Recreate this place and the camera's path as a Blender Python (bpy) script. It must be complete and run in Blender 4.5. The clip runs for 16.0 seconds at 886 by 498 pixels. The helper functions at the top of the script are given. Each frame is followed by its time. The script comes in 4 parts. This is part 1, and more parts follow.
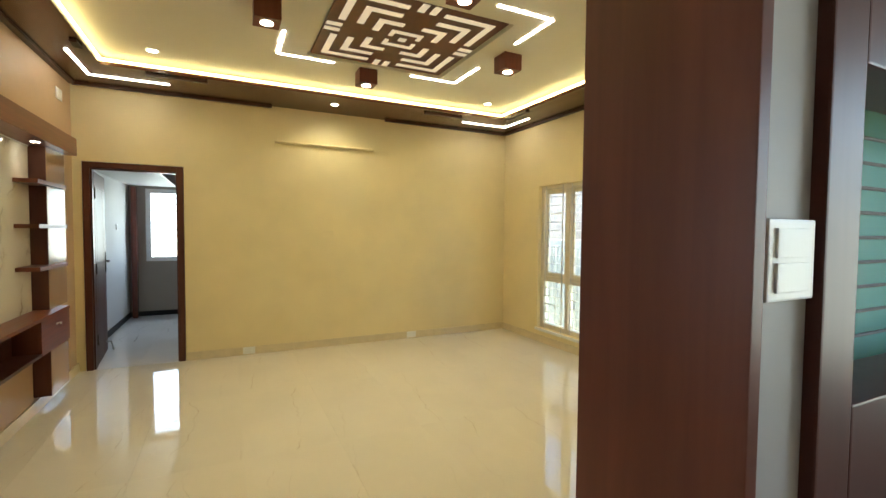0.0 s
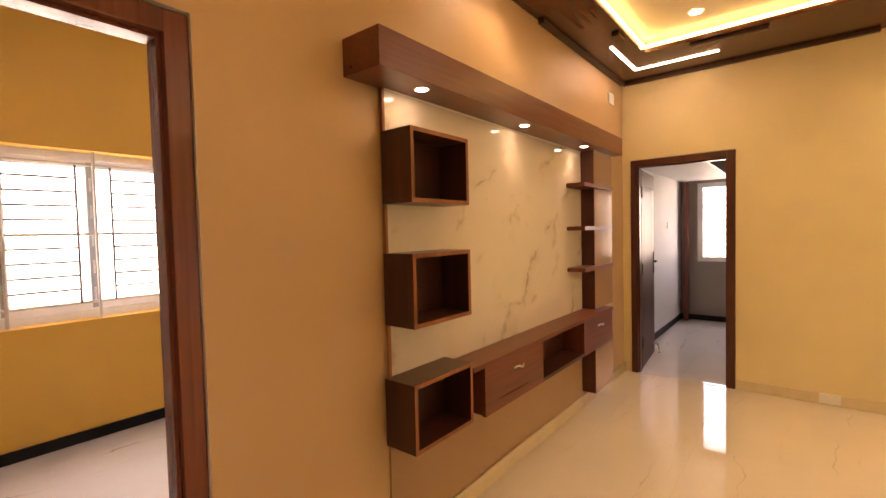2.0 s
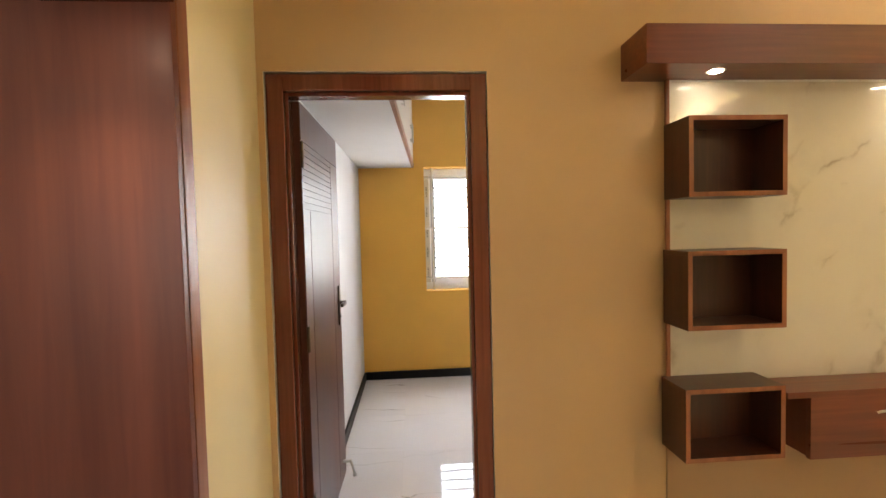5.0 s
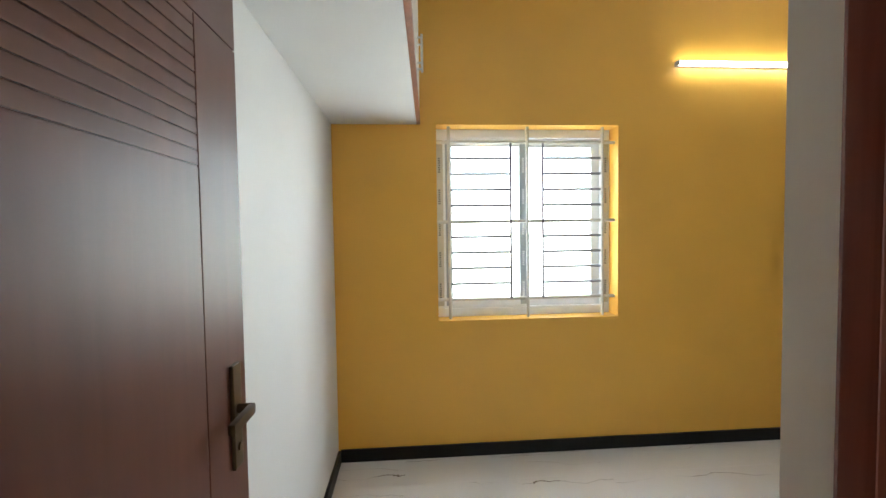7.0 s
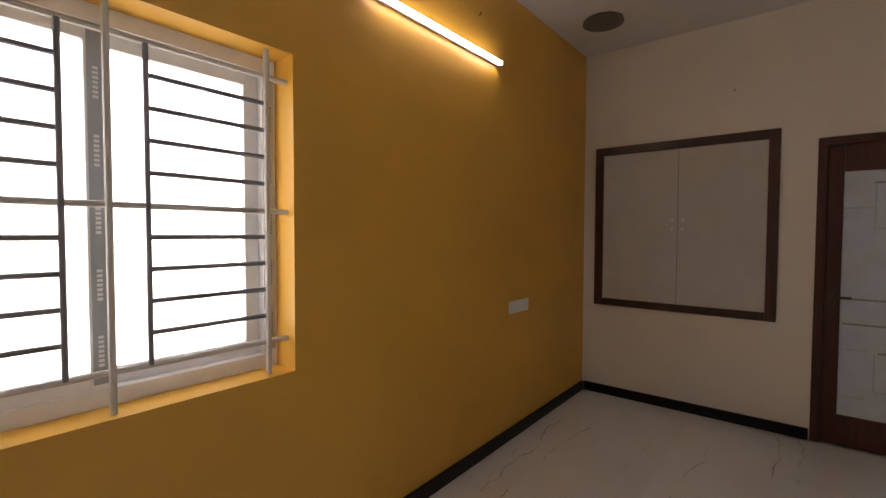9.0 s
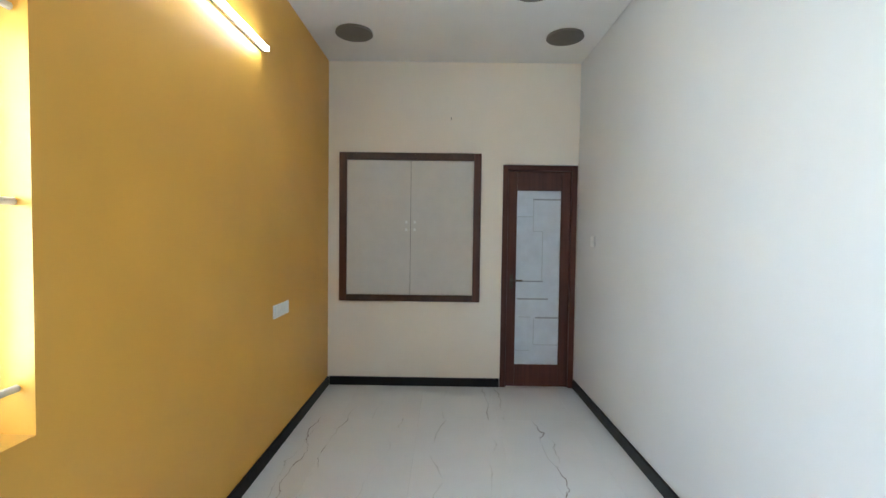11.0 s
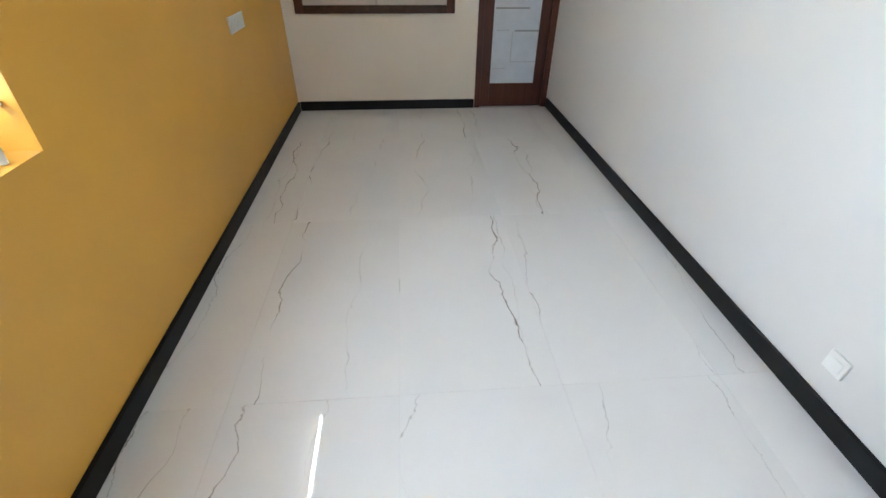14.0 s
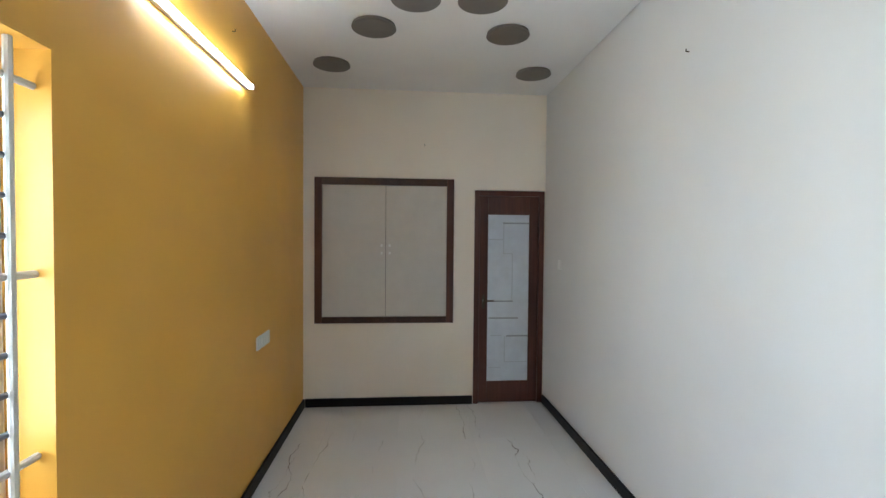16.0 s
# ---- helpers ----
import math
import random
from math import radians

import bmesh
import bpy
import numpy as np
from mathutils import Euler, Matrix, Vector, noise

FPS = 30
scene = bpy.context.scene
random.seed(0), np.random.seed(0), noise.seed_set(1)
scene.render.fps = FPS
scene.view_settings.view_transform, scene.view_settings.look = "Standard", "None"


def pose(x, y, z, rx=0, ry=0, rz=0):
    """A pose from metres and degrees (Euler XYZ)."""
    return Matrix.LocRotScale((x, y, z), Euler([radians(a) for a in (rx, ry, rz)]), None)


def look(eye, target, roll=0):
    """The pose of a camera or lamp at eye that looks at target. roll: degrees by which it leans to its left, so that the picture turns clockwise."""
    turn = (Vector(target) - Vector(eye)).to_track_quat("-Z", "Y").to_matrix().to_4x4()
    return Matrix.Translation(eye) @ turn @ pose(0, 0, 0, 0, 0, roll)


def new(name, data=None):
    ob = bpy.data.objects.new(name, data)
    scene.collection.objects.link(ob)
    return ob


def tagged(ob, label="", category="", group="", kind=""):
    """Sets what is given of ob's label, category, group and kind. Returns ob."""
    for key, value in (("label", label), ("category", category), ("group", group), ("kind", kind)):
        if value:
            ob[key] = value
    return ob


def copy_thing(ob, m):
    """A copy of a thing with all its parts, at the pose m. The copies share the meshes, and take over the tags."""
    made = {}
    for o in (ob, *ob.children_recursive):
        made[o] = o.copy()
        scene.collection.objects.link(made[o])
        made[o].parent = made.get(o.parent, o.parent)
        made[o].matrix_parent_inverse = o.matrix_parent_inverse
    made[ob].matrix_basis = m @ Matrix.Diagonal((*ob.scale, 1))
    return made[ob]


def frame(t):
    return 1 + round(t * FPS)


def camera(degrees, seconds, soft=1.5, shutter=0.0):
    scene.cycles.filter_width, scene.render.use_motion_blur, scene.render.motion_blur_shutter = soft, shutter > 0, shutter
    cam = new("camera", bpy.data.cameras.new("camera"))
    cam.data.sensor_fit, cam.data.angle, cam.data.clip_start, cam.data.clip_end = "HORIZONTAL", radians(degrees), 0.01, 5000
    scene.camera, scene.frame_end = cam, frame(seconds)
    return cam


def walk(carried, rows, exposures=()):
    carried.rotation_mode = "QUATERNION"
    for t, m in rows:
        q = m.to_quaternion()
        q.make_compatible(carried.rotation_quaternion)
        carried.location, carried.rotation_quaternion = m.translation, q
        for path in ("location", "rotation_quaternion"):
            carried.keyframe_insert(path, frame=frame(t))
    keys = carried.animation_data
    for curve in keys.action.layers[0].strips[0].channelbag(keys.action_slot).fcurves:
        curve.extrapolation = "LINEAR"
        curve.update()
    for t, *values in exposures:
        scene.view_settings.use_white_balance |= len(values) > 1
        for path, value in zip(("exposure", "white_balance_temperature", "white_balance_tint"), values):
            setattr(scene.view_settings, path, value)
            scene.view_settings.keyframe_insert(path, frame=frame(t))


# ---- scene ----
cam = camera(89.6, 16.0)
PATH = [
    (0, (0.257, -0.513, 1.444), (2.057, -1.381, 1.362), 0.5),
    (0.5, (0.488, -0.5, 1.432), (2.451, -0.871, 1.339), -0.3),
    (1, (0.751, -0.542, 1.436), (2.738, -0.338, 1.341), -0.7),
    (1.5, (0.989, -0.533, 1.459), (2.837, 0.227, 1.369), -1.2),
    (2, (1.181, -0.53, 1.452), (2.74, 0.72, 1.374), -1.4),
    (2.5, (1.305, -0.617, 1.436), (2.435, 1.032, 1.365), -1.4),
    (3, (1.33, -0.858, 1.438), (1.939, 1.046, 1.373), -1.8),
    (3.5, (1.404, -1.094, 1.439), (1.677, 0.887, 1.39), -1.7),
    (4, (1.457, -1.22, 1.456), (1.62, 0.773, 1.411), -1.7),
    (4.2, (1.473, -1.22, 1.454), (1.6, 0.775, 1.403), -1.6),
    (6.5, (1.39, 0.324, 1.496), (1.547, 2.315, 1.395), -0.9),
    (7, (1.392, 0.712, 1.447), (1.547, 2.705, 1.362), -0.8),
    (7.5, (1.426, 1.052, 1.47), (1.636, 3.038, 1.358), -0.7),
    (8, (1.512, 1.459, 1.457), (2.129, 3.359, 1.358), -0.3),
    (8.5, (1.653, 1.744, 1.402), (2.776, 3.397, 1.327), -0.1),
    (9, (1.757, 1.958, 1.416), (3.312, 3.213, 1.345), 0.2),
    (9.5, (1.743, 2.153, 1.44), (3.596, 2.902, 1.365), 0.7),
    (10, (1.655, 2.285, 1.435), (3.642, 2.5, 1.363), 1.0),
    (12.5, (1.553, 2.493, 1.407), (3.545, 2.376, 1.261), 0.7),
    (13, (1.562, 2.535, 1.371), (3.465, 2.39, 0.771), 0.7),
    (13.5, (1.543, 2.539, 1.353), (3.231, 2.395, 0.289), 0.6),
    (14, (1.546, 2.537, 1.359), (3.166, 2.394, 0.194), 0.6),
    (14.5, (1.567, 2.53, 1.383), (3.144, 2.39, 0.161), 0.3),
    (15, (1.554, 2.544, 1.407), (3.225, 2.391, 0.319), 0.4),
    (15.5, (1.5, 2.572, 1.476), (3.397, 2.402, 0.866), 0.3),
    (16, (1.452, 2.548, 1.605), (3.444, 2.382, 1.554), 0.5),
]
walk(cam, [(t, look(eye, target, roll)) for t, eye, target, roll in PATH],
     [(0.0, 2.85, 6100, 4), (0.5, 2.75, 7300, 3), (1.0, 2.95, 5000, 16), (1.5, 3.1, 7000, 12), (2.0, 3.0, 9600, 42), (2.5, 3.1, 6900, 14), (3.0, 3.15, 4900, 6), (3.5, 3.3, 5900, 4), (4.0, 3.3, 6000, 7),
      (6.5, 2.95, 8200, 29), (7.0, 2.95, 6400, 6), (7.5, 2.75, 6900, 14), (8.0, 2.6, 9600, 42), (8.5, 2.2, 9900, 52), (9.0, 1.75, 7900, 27), (9.5, 2.65, 5900, 6),
      (10.0, 3.38, 5700, 4), (12.5, 3.4, 5700, 4), (13.0, 3.5, 5600, 4), (14.0, 3.3, 6000, 8), (14.5, 3.35, 6500, 11), (15.0, 3.35, 6400, 10), (15.5, 3.25, 5900, 6), (16.0, 3.0, 5900, 7)])

# ---- light and exposure ----
world = bpy.data.worlds.new("sky")
scene.world = world
world.use_nodes = True
wn = world.node_tree
sky = wn.nodes.new("ShaderNodeTexSky")
sky.sky_type = 'NISHITA'
sky.sun_disc = False
sky.sun_elevation = radians(58)
sky.sun_rotation = radians(-90)
wn.links.new(sky.outputs["Color"], wn.nodes["Background"].inputs["Color"])
wn.nodes["Background"].inputs["Strength"].default_value = 0.15
sun = new("sun", bpy.data.lights.new("sun", 'SUN'))
sun.data.energy, sun.data.angle, sun.data.color = 4.5, radians(0.6), (1.0, 0.95, 0.86)
sun.matrix_world = look((-14, 0, 22), (0, 0, 0))


def spot(name, x, y, z, power, color, cone=80, target=None):
    la = bpy.data.lights.new(name, 'SPOT')
    la.energy, la.color, la.spot_size, la.spot_blend, la.shadow_soft_size = power, color, radians(cone), 0.7, 0.03
    ob = new(name, la)
    ob.matrix_world = look((x, y, z), target or (x, y + 0.001, 0))
    return ob


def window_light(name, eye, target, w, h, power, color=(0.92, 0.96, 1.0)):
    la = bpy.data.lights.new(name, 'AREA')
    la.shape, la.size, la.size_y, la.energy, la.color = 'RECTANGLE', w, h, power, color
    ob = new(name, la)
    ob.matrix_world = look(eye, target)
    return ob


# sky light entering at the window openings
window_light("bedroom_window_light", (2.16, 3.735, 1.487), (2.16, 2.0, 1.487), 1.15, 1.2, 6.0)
# fill lamp added at an unseen opening to brighten the side room
window_light("side_room_fill_light", (-0.3, -2.88, 1.5), (-0.3, 0.0, 1.3), 1.1, 1.1, 0.8)
window_light("guest_window_light", (9.08, 0.08, 1.5), (7.0, 0.08, 1.5), 1.1, 1.05, 2)


# ---- materials ----
class Mat:
    def __init__(self, name, color, rough=0.5, metal=0.0, **extra):
        self.m = bpy.data.materials.new(name)
        self.m.use_nodes = True
        self.t = self.m.node_tree
        self.b = self.t.nodes["Principled BSDF"]
        self.set("Base Color", (*color, 1))
        self.set("Roughness", rough)
        self.set("Metallic", metal)
        for k, v in extra.items():
            self.set(k.replace("_", " "), v)

    def set(self, k, v):
        self.b.inputs[k].default_value = v

    def node(self, kind, **vals):
        n = self.t.nodes.new(kind)
        for k, v in vals.items():
            n.inputs[k].default_value = v
        return n

    def link(self, a, b):
        self.t.links.new(a, b)

    def coords(self, scale=(1, 1, 1), rot=(0, 0, 0), scatter=False):
        tc = self.node("ShaderNodeTexCoord")
        mp = self.node("ShaderNodeMapping", Scale=scale, Rotation=rot)
        src = tc.outputs["Object"]
        if scatter:
            oi = self.node("ShaderNodeObjectInfo")
            mul = self.node("ShaderNodeMath")
            mul.operation = 'MULTIPLY'
            mul.inputs[1].default_value = 37.0
            self.link(oi.outputs["Random"], mul.inputs[0])
            add = self.node("ShaderNodeVectorMath")
            self.link(src, add.inputs[0])
            self.link(mul.outputs[0], add.inputs[1])
            src = add.outputs[0]
        self.link(src, mp.inputs["Vector"])
        return mp.outputs["Vector"]

    def noise(self, vec, scale, detail=4.0, distortion=0.0, rough=0.55):
        n = self.node("ShaderNodeTexNoise", Scale=scale, Detail=detail, Distortion=distortion, Roughness=rough)
        self.link(vec, n.inputs["Vector"])
        return n.outputs["Fac"]

    def ramp(self, fac, stops):
        r = self.node("ShaderNodeValToRGB")
        els = r.color_ramp.elements
        while len(els) < len(stops):
            els.new(0.5)
        for e, (p, c) in zip(els, stops):
            e.position, e.color = p, (*c, 1) if len(c) == 3 else c
        self.link(fac, r.inputs["Fac"])
        return r.outputs["Color"]

    def mix(self, fac, a, b, mode='MIX'):
        n = self.node("ShaderNodeMix")
        n.data_type, n.blend_type = 'RGBA', mode
        for i, v in ((0, fac), (6, a), (7, b)):
            if hasattr(v, "is_output"):
                self.link(v, n.inputs[i])
            else:
                n.inputs[i].default_value = v
        return n.outputs[2]

    def color(self, out):
        self.link(out, self.b.inputs["Base Color"])

    def bump(self, fac, strength=0.1, dist=0.01):
        n = self.node("ShaderNodeBump", Strength=strength, Distance=dist)
        self.link(fac, n.inputs["Height"])
        self.link(n.outputs["Normal"], self.b.inputs["Normal"])

    def roughness(self, fac, lo, hi):
        n = self.node("ShaderNodeMapRange")
        n.inputs["To Min"].default_value, n.inputs["To Max"].default_value = lo, hi
        self.link(fac, n.inputs["Value"])
        self.link(n.outputs[0], self.b.inputs["Roughness"])


def paint(name, c, rough=0.55, var=0.06):
    """Rolled wall paint: broad unevenness and a fine roller stipple."""
    m = Mat(name, c, rough)
    v = m.coords()
    big = m.noise(v, 1.3, 3)
    m.color(m.ramp(big, [(0.3, tuple(k * (1 - var) for k in c)), (0.7, tuple(min(1, k * (1 + var)) for k in c))]))
    m.bump(m.noise(v, 180, 2), 0.06, 0.002)
    m.roughness(m.noise(v, 3, 3), rough - 0.06, rough + 0.08)
    return m.m


def wood(name, dark, light, rough=0.3, grain=(48, 48, 2.2), scatter=True):
    """Laminate or stained wood with a grain drawn out along its length."""
    m = Mat(name, light, rough)
    v = m.coords(grain, scatter=scatter)
    a = m.noise(v, 1.0, 6, 0.6)
    b = m.noise(m.coords(tuple(g * 0.14 for g in grain), scatter=scatter), 1.0, 3, 0.8)
    c1 = m.ramp(a, [(0.32, dark), (0.68, light)])
    c2 = m.ramp(b, [(0.28, (0.64, 0.60, 0.58)), (0.72, (1.1, 1.08, 1.08))])
    m.color(m.mix(1.0, c1, c2, 'MULTIPLY'))
    m.bump(a, 0.05, 0.002)
    m.roughness(b, rough - 0.06, rough + 0.1)
    return m.m


def veined(name, ground, vein, slant, across, period, width, rough, scatter, amount):
    """Polished slab with thin, jagged, broken veins; across: the axis (1 y, 2 z) that the veins cross."""
    m = Mat(name, ground, rough)
    v = m.coords((1, 1, 1), (0, 0, slant) if across == 1 else (0, slant, 0), scatter)

    def op(kind, a, b=None, c=None):
        n = m.node("ShaderNodeMath")
        n.operation = kind
        for k, x in enumerate((a, b, c)):
            if x is None:
                continue
            if hasattr(x, "is_output"):
                m.link(x, n.inputs[k])
            else:
                n.inputs[k].default_value = x
        return n.outputs[0]

    sep = m.node("ShaderNodeSeparateXYZ")
    m.link(v, sep.inputs[0])
    u = sep.outputs[across]
    total = None
    for k, (per, wid, gain) in enumerate(((period, width, amount), (period * 0.61, width * 0.55, amount * 0.6))):
        mp = m.node("ShaderNodeMapping", Location=(3.1 * k, 1.7 * k, 0.9 * k), Scale=(1, 1, 1))
        m.link(v, mp.inputs["Vector"])
        w = mp.outputs["Vector"]
        big = m.noise(w, 1.6, 2)
        fine = m.noise(w, 11, 5, 0.0, 0.65)
        line = op('MULTIPLY_ADD', op('SUBTRACT', big, 0.5), 0.34, u)
        line = op('MULTIPLY_ADD', op('SUBTRACT', fine, 0.5), 0.075, line)
        far = op('PINGPONG', line, per)
        gate = m.ramp(m.noise(w, 2.6, 2), [(0.36, (0, 0, 0)), (0.62, (1, 1, 1))])
        thick = op('MULTIPLY_ADD', gate, wid, 0.0004)
        hit = op('SUBTRACT', 1.0, op('DIVIDE', far, thick))
        hit = op('MULTIPLY', op('MAXIMUM', hit, 0.0), op('MULTIPLY', gate, gain))
        total = hit if total is None else op('MAXIMUM', total, hit)
    base = m.ramp(m.noise(v, 1.4, 4), [(0.3, tuple(k * 0.95 for k in ground)), (0.7, tuple(min(1, k * 1.03) for k in ground))])
    m.color(m.mix(op('MINIMUM', op('MULTIPLY', total, 1.6), 1.0), base, (*vein, 1)))
    m.roughness(m.noise(v, 5, 3), rough * 0.8, rough * 1.3)
    return m.m


def marble_sheet(name, ground, vein):
    """Glossy sheet with soft, branching, broken veins that climb on a slant."""
    m = Mat(name, ground, 0.04)
    flat = m.coords((1, 0.0, 1), (0, 0.72, 0))
    warp = m.node("ShaderNodeTexNoise", Scale=2.4, Detail=5.0, Roughness=0.6)
    m.link(flat, warp.inputs["Vector"])
    shift = m.node("ShaderNodeVectorMath")
    shift.operation = 'MULTIPLY_ADD'
    m.link(warp.outputs["Color"], shift.inputs[0])
    shift.inputs[1].default_value = (0.42, 0.0, 0.42)
    m.link(flat, shift.inputs[2])
    squash = m.node("ShaderNodeMapping", Scale=(1.25, 1.0, 3.0))
    m.link(shift.outputs[0], squash.inputs["Vector"])
    cell = m.node("ShaderNodeTexVoronoi", Scale=1.0)
    cell.feature = 'DISTANCE_TO_EDGE'
    m.link(squash.outputs[0], cell.inputs["Vector"])
    core = m.ramp(cell.outputs["Distance"], [(0.0, (0.6, 0.6, 0.6)), (0.03, (0, 0, 0))])
    haze = m.ramp(cell.outputs["Distance"], [(0.0, (0.22, 0.22, 0.22)), (0.16, (0, 0, 0))])
    gate = m.ramp(m.noise(flat, 3.1, 3), [(0.50, (0, 0, 0)), (0.66, (1, 1, 1))])
    fac = m.mix(1.0, m.mix(1.0, core, haze, 'ADD'), gate, 'MULTIPLY')
    base = m.ramp(m.noise(flat, 1.5, 4), [(0.3, tuple(k * 0.94 for k in ground)), (0.7, ground)])
    m.color(m.mix(fac, base, (*vein, 1)))
    return m.m


def glow(name, c, strength):
    m = Mat(name, c, 0.4)
    m.set("Emission Color", (*c, 1))
    m.set("Emission Strength", strength)
    return m.m


def plain(name, c, rough=0.4, metal=0.0, grime=0.05):
    m = Mat(name, c, rough, metal)
    v = m.coords((1, 1, 1), scatter=True)
    m.color(m.ramp(m.noise(v, 9, 4), [(0.3, tuple(k * (1 - grime) for k in c)), (0.7, tuple(min(1, k * (1 + grime)) for k in c))]))
    m.roughness(m.noise(v, 30, 3), max(0.03, rough - 0.05), rough + 0.08)
    return m.m


M_CREAM = paint("cream_paint", (0.81, 0.70, 0.41))
M_TAN = paint("tan_paint", (0.60, 0.415, 0.24), 0.45)
M_WHITE = paint("white_paint", (0.69, 0.685, 0.67), 0.6, 0.03)
M_IVORY = paint("ivory_paint", (0.88, 0.81, 0.70), 0.5, 0.03)
M_ORANGE = paint("ochre_paint", (0.80, 0.425, 0.064), 0.36)
M_CORAL = paint("coral_paint", (0.72, 0.26, 0.11))
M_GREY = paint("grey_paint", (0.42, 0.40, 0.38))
M_TAUPE = paint("taupe_paint", (0.30, 0.26, 0.22))
M_CEIL = paint("ceiling_paint", (0.76, 0.73, 0.62), 0.6, 0.03)
M_CEILW = paint("white_ceiling_paint", (0.84, 0.83, 0.81), 0.6, 0.03)
M_TEAK = wood("teak_laminate", (0.140, 0.041, 0.024), (0.180, 0.055, 0.031), 0.38, (26, 26, 1.6))
M_TEAK.node_tree.nodes["Principled BSDF"].inputs["Specular IOR Level"].default_value = 0.32
# dark teak, deepened so its colour carries the shade inside the open boxes
M_BOX = wood("dark_shaded_teak_laminate", (0.050, 0.015, 0.009), (0.080, 0.024, 0.013), 0.3)
M_TEAKX = wood("teak_laminate_along", (0.145, 0.037, 0.019), (0.205, 0.056, 0.027), 0.28, (2.2, 48, 48))
M_TEAKL = wood("teak_lipping", (0.26, 0.092, 0.042), (0.35, 0.135, 0.062), 0.35)
M_DOOR = wood("dark_door_wood", (0.088, 0.030, 0.022), (0.110, 0.038, 0.028), 0.38, (22, 22, 1.5), scatter=False)
M_DOOR.node_tree.nodes["Principled BSDF"].inputs["Specular IOR Level"].default_value = 0.35
M_FRAME = wood("door_frame_wood", (0.150, 0.042, 0.027), (0.215, 0.063, 0.039), 0.2)
M_BATHW = wood("bathroom_door_wood", (0.075, 0.022, 0.015), (0.110, 0.034, 0.022), 0.3)
M_DARK = wood("wenge_laminate", (0.040, 0.017, 0.010), (0.075, 0.033, 0.020), 0.3, (2.2, 48, 48))
M_SKIRT = plain("black_granite_skirting", (0.008, 0.008, 0.009), 0.45)
M_SKIRT.node_tree.nodes["Principled BSDF"].inputs["Specular IOR Level"].default_value = 0.25
M_SKIRTH = plain("cream_tile_skirting", (0.72, 0.62, 0.42), 0.2)
M_TILE = veined("marble_floor_tile", (0.76, 0.755, 0.745), (0.20, 0.17, 0.14), 0.07, 1, 0.50, 0.0042, 0.016, True, 0.85)
M_TILE.node_tree.nodes["Principled BSDF"].inputs["Specular IOR Level"].default_value = 0.75
M_TILEH = veined("cream_marble_floor_tile", (0.70, 0.65, 0.54), (0.44, 0.35, 0.24), 0.10, 1, 0.43, 0.0045, 0.035, True, 0.55)
M_GROUT = plain("tile_grout", (0.77, 0.75, 0.72), 0.4)
M_TVMARBLE = marble_sheet("veined_white_panel", (0.76, 0.72, 0.64), (0.28, 0.21, 0.14))
M_UPVCC = plain("cream_window_frame", (0.74, 0.68, 0.54), 0.35)
M_UPVC = plain("white_upvc", (0.80, 0.81, 0.82), 0.3)
M_STEEL = plain("brushed_steel", (0.62, 0.61, 0.58), 0.3, 1.0)
M_BRONZE = plain("dark_bronze", (0.10, 0.08, 0.06), 0.35, 0.9)
M_BAR = plain("grey_painted_bar", (0.22, 0.23, 0.25), 0.45)
M_BARW = plain("cream_painted_bar", (0.62, 0.60, 0.55), 0.45)
M_PLASTIC = plain("white_plastic", (0.82, 0.82, 0.80), 0.3, 0, 0.02)
M_LAMGREY = plain("grey_laminate", (0.63, 0.60, 0.55), 0.4, 0, 0.03)
M_DISC = plain("taupe_disc", (0.17, 0.15, 0.13), 0.6)
M_FROST = plain("frosted_glass", (0.62, 0.68, 0.76), 0.22, 0, 0.06)
M_FROSTL = plain("etched_line", (0.30, 0.33, 0.37), 0.4)
M_BLACK = plain("black_socket_hole", (0.02, 0.02, 0.02), 0.5)
M_TUBE = glow("tube_glow", (0.93, 0.97, 1.0), 4.0)
M_COVE = glow("cove_glow", (1.0, 0.76, 0.30), 2.4)
M_LED = glow("led_glow", (1.0, 0.88, 0.72), 3.5)
M_SPOT = glow("spot_glow", (1.0, 0.90, 0.66), 6)
M_INLAY = glow("backlit_inlay", (0.95, 0.80, 0.62), 0.06)
M_GRASS = plain("dry_field", (0.40, 0.41, 0.30), 0.9, 0, 0.25)
M_BARK = plain("bare_twig", (0.16, 0.12, 0.09), 0.8)
M_OUTWALL = plain("weathered_white_wall", (0.62, 0.60, 0.56), 0.8, 0, 0.15)
M_OUTBRICK = plain("pale_pink_plaster", (0.46, 0.37, 0.32), 0.8, 0, 0.2)
M_SHEET = plain("grey_sheet_metal", (0.46, 0.45, 0.43), 0.5, 0.1, 0.15)
GL = Mat("window_glass", (0.93, 0.98, 0.98), 0.02, 0, Transmission_Weight=1.0, IOR=1.45)
M_GLASS = GL.m
M_TEAL = Mat("teal_tinted_glass", (0.30, 0.62, 0.62), 0.25, 0, Transmission_Weight=0.6, IOR=1.2).m


# ---- building helpers ----
def boxes(*bs, bevel=0.0):
    bm = bmesh.new()
    for b in bs:
        (x0, x1), (y0, y1), (z0, z1) = b
        r = bmesh.ops.create_cube(bm, size=1)
        for v in r["verts"]:
            v.co = Vector((x0 + (v.co.x + 0.5) * (x1 - x0), y0 + (v.co.y + 0.5) * (y1 - y0), z0 + (v.co.z + 0.5) * (z1 - z0)))
    if bevel:
        bmesh.ops.bevel(bm, geom=bm.edges[:], offset=bevel, segments=2, profile=0.7, affect='EDGES')
    return bm


